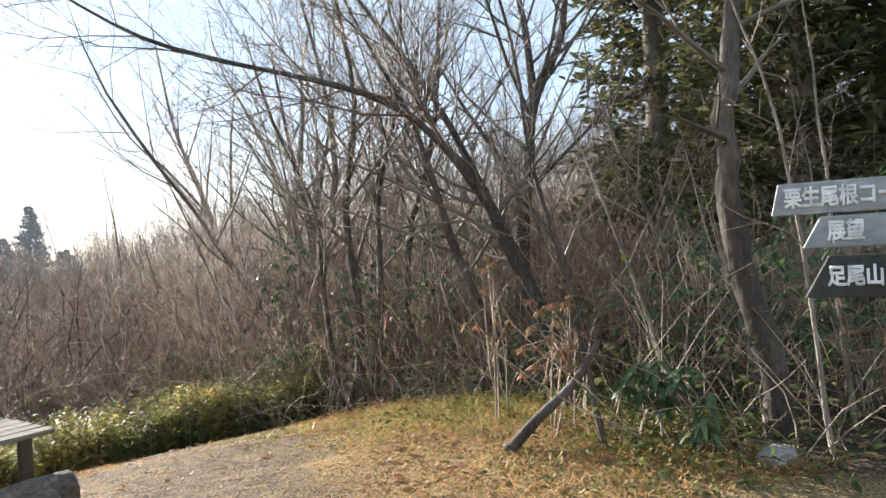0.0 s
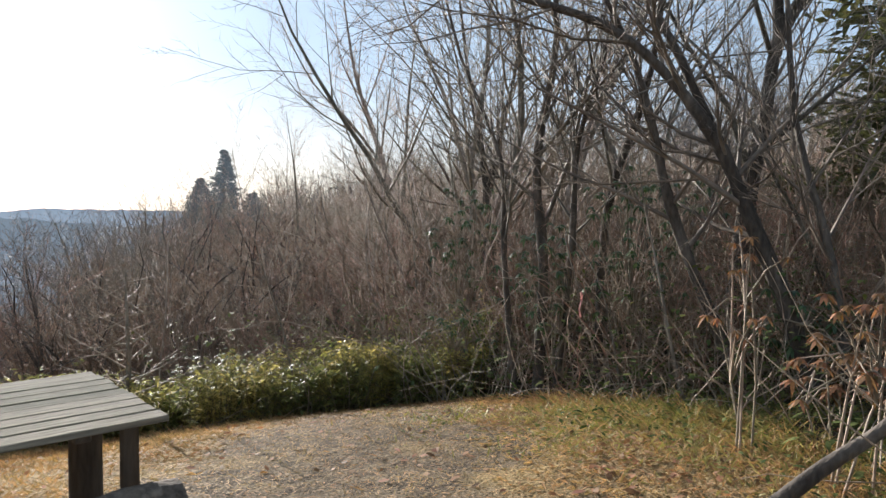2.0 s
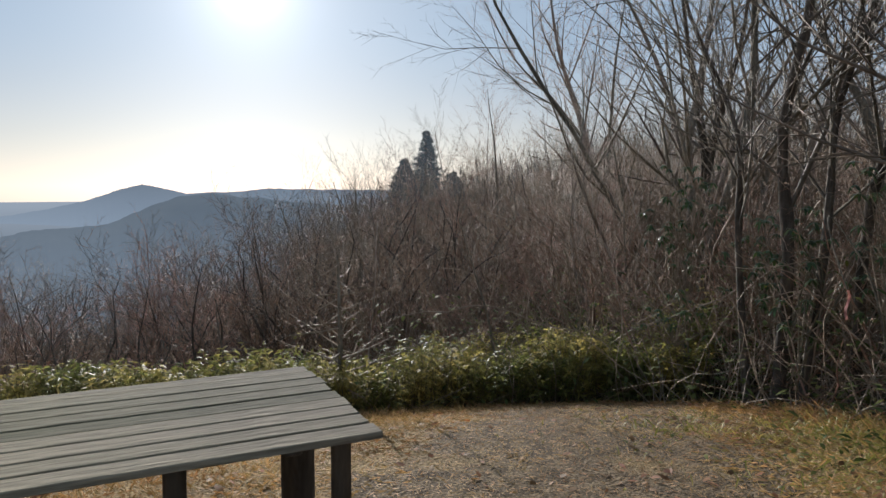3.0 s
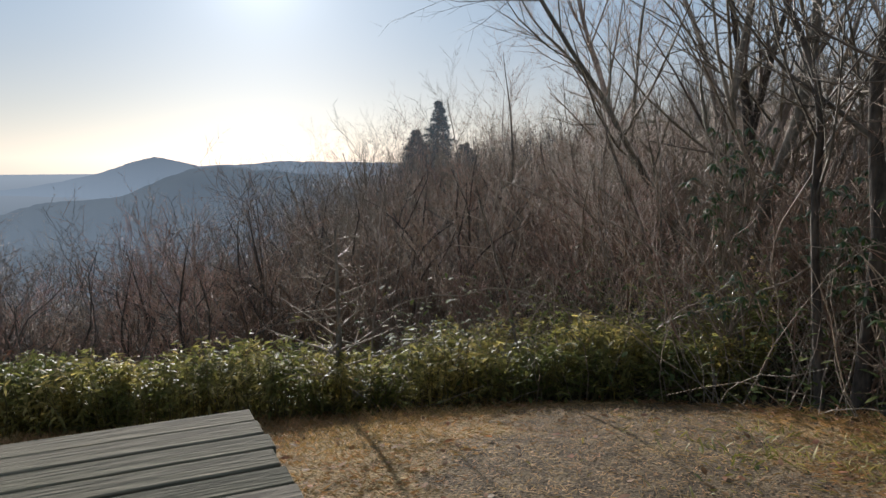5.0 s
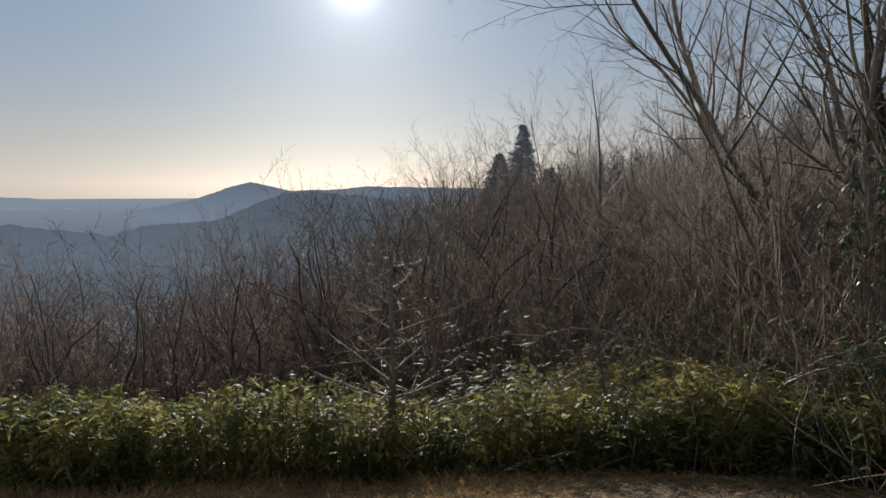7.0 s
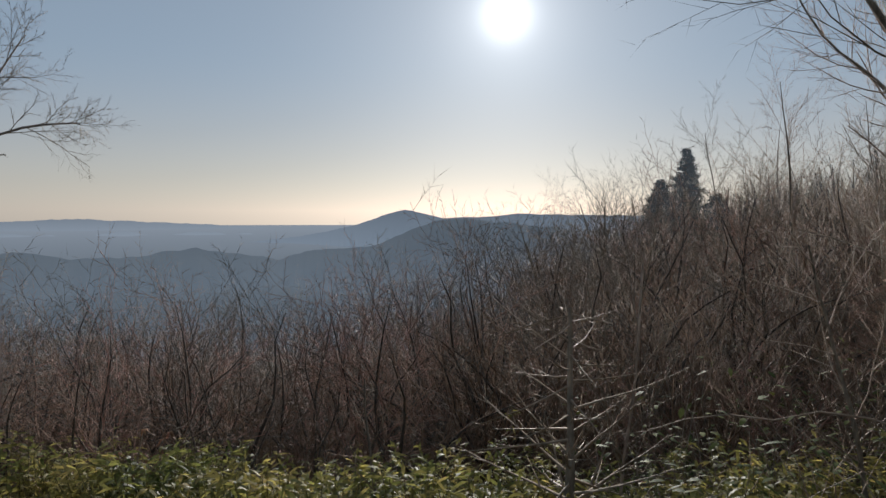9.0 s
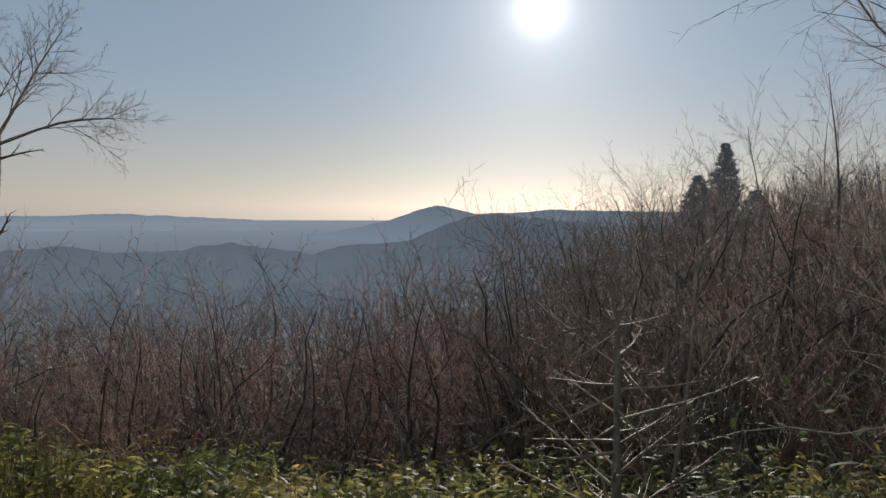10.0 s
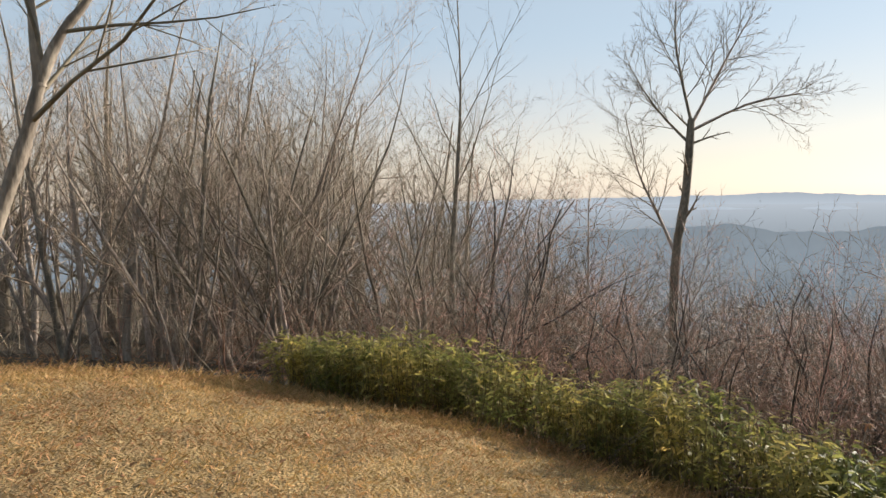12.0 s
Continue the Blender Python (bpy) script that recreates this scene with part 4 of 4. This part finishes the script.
def straw():
    """Bits of straw and chaff trodden into the worn soil."""
    rng = random.Random(37)
    b = Buf()
    for k in range(26000):
        y = rng.uniform(0.8, 9.0)
        x = -2.0 - 0.25 * (y - 5) + rng.gauss(0, 1.3)
        if inside(x, y) > 0:
            continue
        w = rng.uniform(0, 6.28)
        b.leaf(vec(x, y, ground_z(x, y) + 0.004), vec(math.cos(w), math.sin(w), rng.uniform(-0.05, 0.35)).normalized(), vec(0, 0, 1), rng.uniform(0.02, 0.06), rng.uniform(0.004, 0.010), 0.05, 2)
    tagged(part("straw_litter", b, GRASS), "bits of straw trodden into the worn soil", "straw", kind="stuff")


straw()


def bank_weeds():
    """Taller pale-green grass and weeds on the bank where turf meets wood."""
    rng = random.Random(32)
    b = Buf()
    for k in range(11000):
        if rng.random() < 0.6:
            x, y = rng.gauss(0.2, 1.1), rng.gauss(7.1, 0.6)
        else:
            x, y = rng.gauss(1.3, 0.6), rng.gauss(5.4, 0.7)
        if noise.noise((x * 1.8, y * 1.8, 12)) < -0.12:
            continue
        w = rng.uniform(0, 6.28)
        d = vec(math.cos(w), math.sin(w), rng.uniform(0.5, 2.2)).normalized()
        b.leaf(vec(x, y, ground_z(x, y) - 0.01), d, vec(math.sin(w * 3), math.cos(w * 3), 0.2), rng.uniform(0.04, 0.16), rng.uniform(0.005, 0.013), rng.uniform(0.1, 0.7), 3)
    tagged(part("bank_weeds", b, GREEN_GRASS), "yellow-green weeds along the foot of the wood", "grass", kind="stuff")


bank_weeds()


def leaf_litter():
    rng = random.Random(33)
    b = Buf()
    for k in range(17000):
        a, r = rng.uniform(-150, 75), 2 + 11 * rng.random()
        x, y = at(a, r)
        gap = inside(x, y)
        if gap < -0.3 and rng.random() > (0.7 if x > -0.6 else 0.12):
            continue
        w = rng.uniform(0, 6.28)
        b.leaf(vec(x, y, ground_z(x, y) + rng.uniform(0.004, 0.03)), vec(math.cos(w), math.sin(w), rng.uniform(-0.2, 0.5)).normalized(), vec(rng.gauss(0, 0.4), rng.gauss(0, 0.4), 1), rng.uniform(0.04, 0.09), rng.uniform(0.02, 0.045), 0.2, 3)
    tagged(part("fallen_leaves", b, DEAD_LEAF), "brown fallen leaves on the ground", "leaf litter", kind="stuff")


leaf_litter()


def underbrush():
    """Low tangle of dead stalks, vines and ferns along the foot of the wood."""
    rng = random.Random(35)
    b, g = Buf(), Buf()
    for k in range(2800):
        a = rng.uniform(-35, 75)
        x, y = at(a, 3.5 + 8 * rng.random())
        gap = inside(x, y)
        if gap < 0.1:
            continue
        if a > 36 and rng.random() < 0.6:
            continue
        d = vec(rng.gauss(0, 0.5), rng.gauss(0, 0.5), 1)
        b.tube(wander(vec(x, y, ground_z(x, y) - 0.02), d, rng.uniform(0.4, 1.9), 5, 0.3, -0.05, rng), [0.006, 0.006, 0.005, 0.004, 0.003, 0.002], 3)
        for q in range(9):
            w = rng.uniform(0, 6.28)
            g.leaf(vec(x + rng.gauss(0, 0.3), y + rng.gauss(0, 0.3), ground_z(x, y) + rng.uniform(0.03, 1.5) * rng.random()), vec(math.cos(w), math.sin(w), rng.uniform(-0.3, 0.6)).normalized(), vec(0, 0, 1), rng.uniform(0.06, 0.13), rng.uniform(0.02, 0.05), 0.3, 3)
    for k in range(2600):
        x, y = (rng.gauss(1.45, 0.5), rng.gauss(4.95, 0.6)) if k % 3 else (rng.gauss(0.5, 0.8), rng.gauss(6.6, 0.5))
        w = rng.uniform(0, 6.28)
        g.leaf(vec(x, y, ground_z(x, y) + rng.uniform(0.0, 0.10)), vec(math.cos(w), math.sin(w), rng.uniform(0.1, 0.9)).normalized(), vec(rng.gauss(0, 0.4), rng.gauss(0, 0.4), 1), rng.uniform(0.04, 0.09), rng.uniform(0.015, 0.03), 0.3, 3)
    for k in range(150):
        x, y = at(rng.uniform(-12, 34), 6.6 + 4 * rng.random())
        if inside(x, y) > 0.4:
            b.tube(wander(vec(x, y, ground_z(x, y) - 0.02), vec(rng.gauss(0, 0.6), rng.gauss(0, 0.6), 1), rng.uniform(2.0, 4.5), 14, 0.34, 0.02, rng), [0.008] * 10 + [0.006, 0.005, 0.004, 0.003, 0.002], 4)
    tagged(part("undergrowth", b, TWIG), "tangle of dead stalks and vines under the trees", "undergrowth", kind="stuff")
    tagged(part("ground_cover", g, COVER), "scattered low green leaves under the trees", "undergrowth", kind="stuff")


underbrush()


# ---- broad-leaved bush and withered leaves ----
def bush(x, y, h, seed, mat, name, label, leaf, count, spread):
    rng = random.Random(seed)
    ob = new(name)
    leaves, forks = Buf(), []
    z0 = ground_z(x, y)
    for k in range(count):
        w = rng.uniform(0, 6.28)
        tip = vec(x + math.cos(w) * spread * rng.random(), y + math.sin(w) * spread * rng.random(), z0 + h * rng.uniform(0.45, 1))
        foot = vec(x + rng.gauss(0, 0.06), y + rng.gauss(0, 0.06), z0 - 0.03)
        if k >= 4:
            foot = forks[rng.randrange(4)]
        stem = Buf()
        stem.tube([foot, foot.lerp(tip, 0.5) + vec(0, 0, 0.06), tip], [0.008, 0.006, 0.003], 4)
        part("stem" if k < 4 else "side_shoot", stem, TWIG, ob)
        if k < 4:
            forks.append(foot.lerp(tip, rng.uniform(0.45, 0.8)) + vec(0, 0, 0.03))
        for q in range(8):
            u = q * 0.785 + rng.uniform(-0.3, 0.3)
            d = vec(math.cos(u), math.sin(u), rng.uniform(-0.5, 0.25)).normalized()
            leaves.leaf(tip, d, vec(0, 0, 1), leaf * rng.uniform(0.7, 1.15), leaf * 0.3, rng.uniform(0.3, 0.9), 4)
    part("foliage", leaves, mat, ob)
    return tagged(ob, label, "bush")


bush(1.42, 4.75, 0.62, 41, EVERGREEN, "evergreen_bush", "glossy broad-leaved evergreen bush by the trunk", 0.15, 16, 0.36)
bush(1.60, 4.55, 0.30, 42, EVERGREEN, "evergreen_bush", "small glossy evergreen shoot beside the path", 0.13, 5, 0.12)
bush(0.72, 5.2, 1.1, 43, DEAD_LEAF, "oak_sapling", "young oak holding withered orange-brown leaves", 0.07, 24, 0.32)
bush(0.35, 5.9, 1.5, 44, DEAD_LEAF, "oak_sapling", "young oak holding withered orange-brown leaves", 0.065, 16, 0.34)
for x, y, h, sd in ((2.6, 5.8, 1.3, 141), (3.3, 6.5, 1.7, 142), (1.9, 6.4, 1.2, 143), (3.7, 5.3, 1.5, 144), (2.5, 7.1, 1.9, 145), (3.1, 5.2, 0.9, 146), (4.2, 6.2, 2.0, 147), (1.2, 7.6, 1.0, 148)):
    bush(x, y, h, sd, EVERGREEN, "evergreen_bush", "dark evergreen bush in the shade of the wood", 0.10, 40, 0.55)
bush(-1.0, 8.75, 1.7, 46, EVERGREEN, "evergreen_bush", "tall dark evergreen bush at the end of the hedge", 0.09, 40, 0.5)
bush(-0.3, 8.6, 2.2, 47, EVERGREEN, "evergreen_bush", "tall dark evergreen bush among bare stems", 0.09, 46, 0.55)
bush(-2.3, 9.7, 1.3, 48, EVERGREEN, "evergreen_bush", "low evergreen bush behind the hedge", 0.08, 30, 0.5)
bush(-2.6, 11.3, 2.6, 149, EVERGREEN, "evergreen_bush", "tall yellow-green evergreen bush in the wood", 0.10, 60, 0.6)
bush(-1.5, 10.3, 2.0, 150, EVERGREEN, "evergreen_bush", "tall dark evergreen bush among bare stems", 0.10, 50, 0.6)
bush(0.2, 9.4, 2.4, 151, EVERGREEN, "evergreen_bush", "tall dark evergreen bush among bare stems", 0.10, 50, 0.6)
bush(0.9, 6.2, 0.7, 49, DEAD_LEAF, "oak_sapling", "young oak holding withered orange-brown leaves", 0.09, 12, 0.4)
bush(-8.9, 6.2, 1.0, 45, DEAD_LEAF, "oak_sapling", "small bush with orange withered leaves behind the hedge", 0.07, 16, 0.3)


# ---- stick, stone ----
def stick(rows, radii, label):
    b = Buf()
    pts = curve_points(rows, 4)
    n = len(pts) - 1
    b.tube(pts, [radii[0] + (radii[1] - radii[0]) * i / n for i in range(n + 1)], 8, True)
    return tagged(part("dead_branch", b, BARK_DARK), label, "branch")


stick([(0.31, 4.95, ground_z(0.31, 4.95)), (0.55, 4.95, 0.22), (0.785, 4.93, 0.43), (0.92, 4.9, 0.64), (1.0, 4.89, 0.75)], (0.045, 0.018), "curved dead branch propped up from the turf")
stick([(0.99, 4.86, ground_z(0.99, 4.86) - 0.05), (0.935, 4.9, 0.30), (0.915, 4.93, 0.50), (0.86, 5.0, 0.85)], (0.026, 0.016), "short upright dead stake under the branch")


def ribbon():
    """A strip of marker tape tied to an arching dead stem."""
    stem = Buf()
    pts = curve_points([(-0.35, 7.95, ground_z(-0.35, 7.95) - 0.05), (-0.55, 7.8, 0.7), (-0.85, 7.5, 1.25), (-0.85, 7.38, 1.1), (-0.73, 7.3, 0.74)], 5)
    stem.tube(pts, [0.009 - 0.006 * i / (len(pts) - 1) for i in range(len(pts))], 5, True)
    tagged(part("dead_branch", stem, BARK), "thin dead stem arching out from the wood", "branch")
    tape = bmesh.new()
    rows = [[tape.verts.new((-0.73 + s * 0.008 + 0.01 * math.sin(k * 1.1), 7.3 + 0.02 * math.cos(k * 0.9) * s, 0.755 - 0.035 * k)) for s in (-1, 1)] for k in range(7)]
    for a, b in zip(rows, rows[1:]):
        tape.faces.new((a[0], a[1], b[1], b[0]))
    bmesh.ops.solidify(tape, geom=tape.faces[:], thickness=0.0015)
    tagged(part("marker_ribbon", tape, TAPE), "faded pink marker tape hanging from a dead stem", "ribbon")


ribbon()


def rock(x, y, sx, sy, sz, seed):
    bm = bmesh.new()
    bmesh.ops.create_icosphere(bm, subdivisions=3, radius=1)
    for v in bm.verts:
        n = 1 + 0.25 * noise.noise(v.co * 1.6 + Vector((seed, 0, 0)))
        v.co = Vector((v.co.x * sx * n, v.co.y * sy * n, max(min(v.co.z, 0.55), -0.6) * sz))
    bmesh.ops.transform(bm, matrix=pose(x, y, ground_z(x, y) + sz * 0.3, 0, 0, seed * 40), verts=bm.verts)
    return tagged(part("stone", bm, STONE), "flat pale-topped stone at the foot of the tree", "stone")


rock(1.95, 4.35, 0.17, 0.10, 0.09, 1)


# ---- picnic table ----
TABLE = pose(-2.435, 3.75, 0, 0, 0, 145.5)


def picnic_table():
    """Origin under the middle of the end edge; y runs along the boards away from that end."""
    ob = new("picnic_table")
    ob.matrix_world = TABLE @ Matrix.Translation((0, 0, ground_z(-2.6, 3.2)))
    rng = random.Random(51)
    top, length, width = 0.742, 1.95, 0.92
    n = 9
    for k in range(n):
        x = -width / 2 + (k + 0.5) * width / n
        cut = rng.uniform(-0.014, 0.014)
        bm = block((width / n - rng.uniform(0.006, 0.011), length, 0.024), (0, 0, 0), 0.003)
        p = part("plank", bm, PLANK, ob)
        p.location = (x, length / 2 + cut, top - 0.022 + rng.uniform(-0.002, 0.002))
        p.rotation_euler = (0, rng.uniform(-0.01, 0.01), rng.uniform(-0.002, 0.002))
    for y in (0.26, 1.66):
        part("crossbeam", block((width * 0.78, 0.06, 0.05), (0, y, top - 0.062)), POST, ob)
    for x, y, r in ((-0.41, 0.12, 0.034), (-0.41, 0.62, 0.034), (-0.41, 1.15, 0.034), (-0.41, 1.80, 0.034), (0.12, 0.13, 0.066), (0.12, 1.62, 0.066)):
        b = Buf()
        b.tube([vec(x, y, -0.25), vec(x + 0.005, y, 0.3), vec(x, y, top - 0.034)], [r * 1.08, r, r * 0.96], 14, True)
        part("leg", b, POST, ob)
    part("rail", block((0.05, 1.5, 0.06), (0.12, 0.88, 0.22)), POST, ob)
    return tagged(ob, "weathered grey plank picnic table on dark posts", "table")


picnic_table()


def log_bench():
    ob = new("log_bench")
    d = vec(-0.52, -0.854, 0)
    side = vec(0.854, -0.52, 0)
    end = vec(-1.93, 3.36, 0.42)
    for k, (off, start, r, ln) in enumerate(((0.0, 0.0, 0.095, 1.75), (0.17, 0.17, 0.085, 1.6))):
        b = Buf()
        p0 = end + side * off + d * start - vec(0, 0, 0.01 * k)
        pts = [p0 + d * (ln * i / 10) + vec(0, 0, 0.008 * math.sin(i * 1.3 + k)) for i in range(11)]
        b.tube(pts, [r * (1 + 0.07 * math.sin(i * 2.1 + k)) for i in range(11)], 16)
        log = part("log", b, LOGBARK, ob)
        c = Buf()
        c.tube([p0 - d * 0.004, p0 + d * 0.02], [r * 0.96, r * 0.99], 16, True)
        part("cut_end", c, CUT, log, "pale sawn end")
    for s in (0.45, 1.4):
        b = Buf()
        q = end + side * 0.085 + d * s
        b.tube([vec(q.x, q.y, ground_z(q.x, q.y) - 0.1), vec(q.x, q.y, 0.345)], [0.10, 0.095], 14, True)
        part("stump", b, LOGBARK, ob)
    return tagged(ob, "bench of two rough barked logs beside the table", "bench")


log_bench()


# ---- signpost ----
def signpost():
    ob = new("signpost")
    right, face = vec(0.90, -0.43, 0), vec(-0.43, -0.90, 0)
    origin = vec(0.78, 1.735, 0)
    turn = Matrix((right, -face, (0, 0, 1))).transposed().to_4x4()
    post = Buf()
    c = origin + right * 0.33 - face * 0.035
    post.tube([vec(c.x, c.y, ground_z(c.x, c.y) - 0.1), vec(c.x, c.y, 1.72)], [0.035, 0.032], 12, True)
    part("post", post, POST, ob)
    for x0, z0, z1, slant, mat, words, label in ((-0.02, 1.515, 1.592, 0.018, BOARD, "栗生尾根コース", "pale painted board with a slanted end"),
                                                (0.045, 1.432, 1.508, 0.042, BOARD, "展望", "pale painted board pointing left"),
                                                (0.045, 1.312, 1.412, 0.055, BOARD_DARK, "足尾山", "dark board with a pointed end")):
        bm = bmesh.new()
        outline = [(x0, z0), (x0 + 0.52, z0), (x0 + 0.52, z1), (x0 + slant, z1)]
        vs = [bm.verts.new((x, y, z)) for y in (0, 0.018) for x, z in outline]
        for f in ((0, 1, 2, 3), (7, 6, 5, 4), (0, 4, 5, 1), (1, 5, 6, 2), (2, 6, 7, 3), (3, 7, 4, 0)):
            bm.faces.new([vs[i] for i in f])
        bmesh.ops.bevel(bm, geom=bm.edges[:], offset=0.0025, segments=1, affect="EDGES")
        bmesh.ops.transform(bm, matrix=Matrix.Translation(origin) @ turn, verts=bm.verts)
        board = part("board", bm, mat, ob, label)
        cu = bpy.data.curves.new("lettering", "FONT")
        cu.body, cu.size, cu.extrude, cu.offset = words, 0.048, 0.0004, 0.0
        cu.bevel_depth, cu.bevel_resolution = 0.0018, 0
        tmp = new("lettering", cu)
        dg = bpy.context.evaluated_depsgraph_get()
        me = bpy.data.meshes.new_from_object(tmp.evaluated_get(dg))
        bpy.data.objects.remove(tmp)
        me.materials.clear()
        me.materials.append(LETTER)
        t = new("lettering", me)
        t.parent = board
        x = x0 + slant + (0.012 if mat is BOARD else -0.005)
        t.matrix_world = Matrix.Translation(origin + right * x + face * 0.003 + vec(0, 0, (z0 + z1) / 2 - 0.017)) @ Matrix((right, vec(0, 0, 1), face)).transposed().to_4x4() @ Matrix.Diagonal((0.82, 1.08, 1, 1))
        tagged(t, "hand-painted white lettering")
    return tagged(ob, "wooden signpost with three hand-lettered boards", "signpost")


signpost()
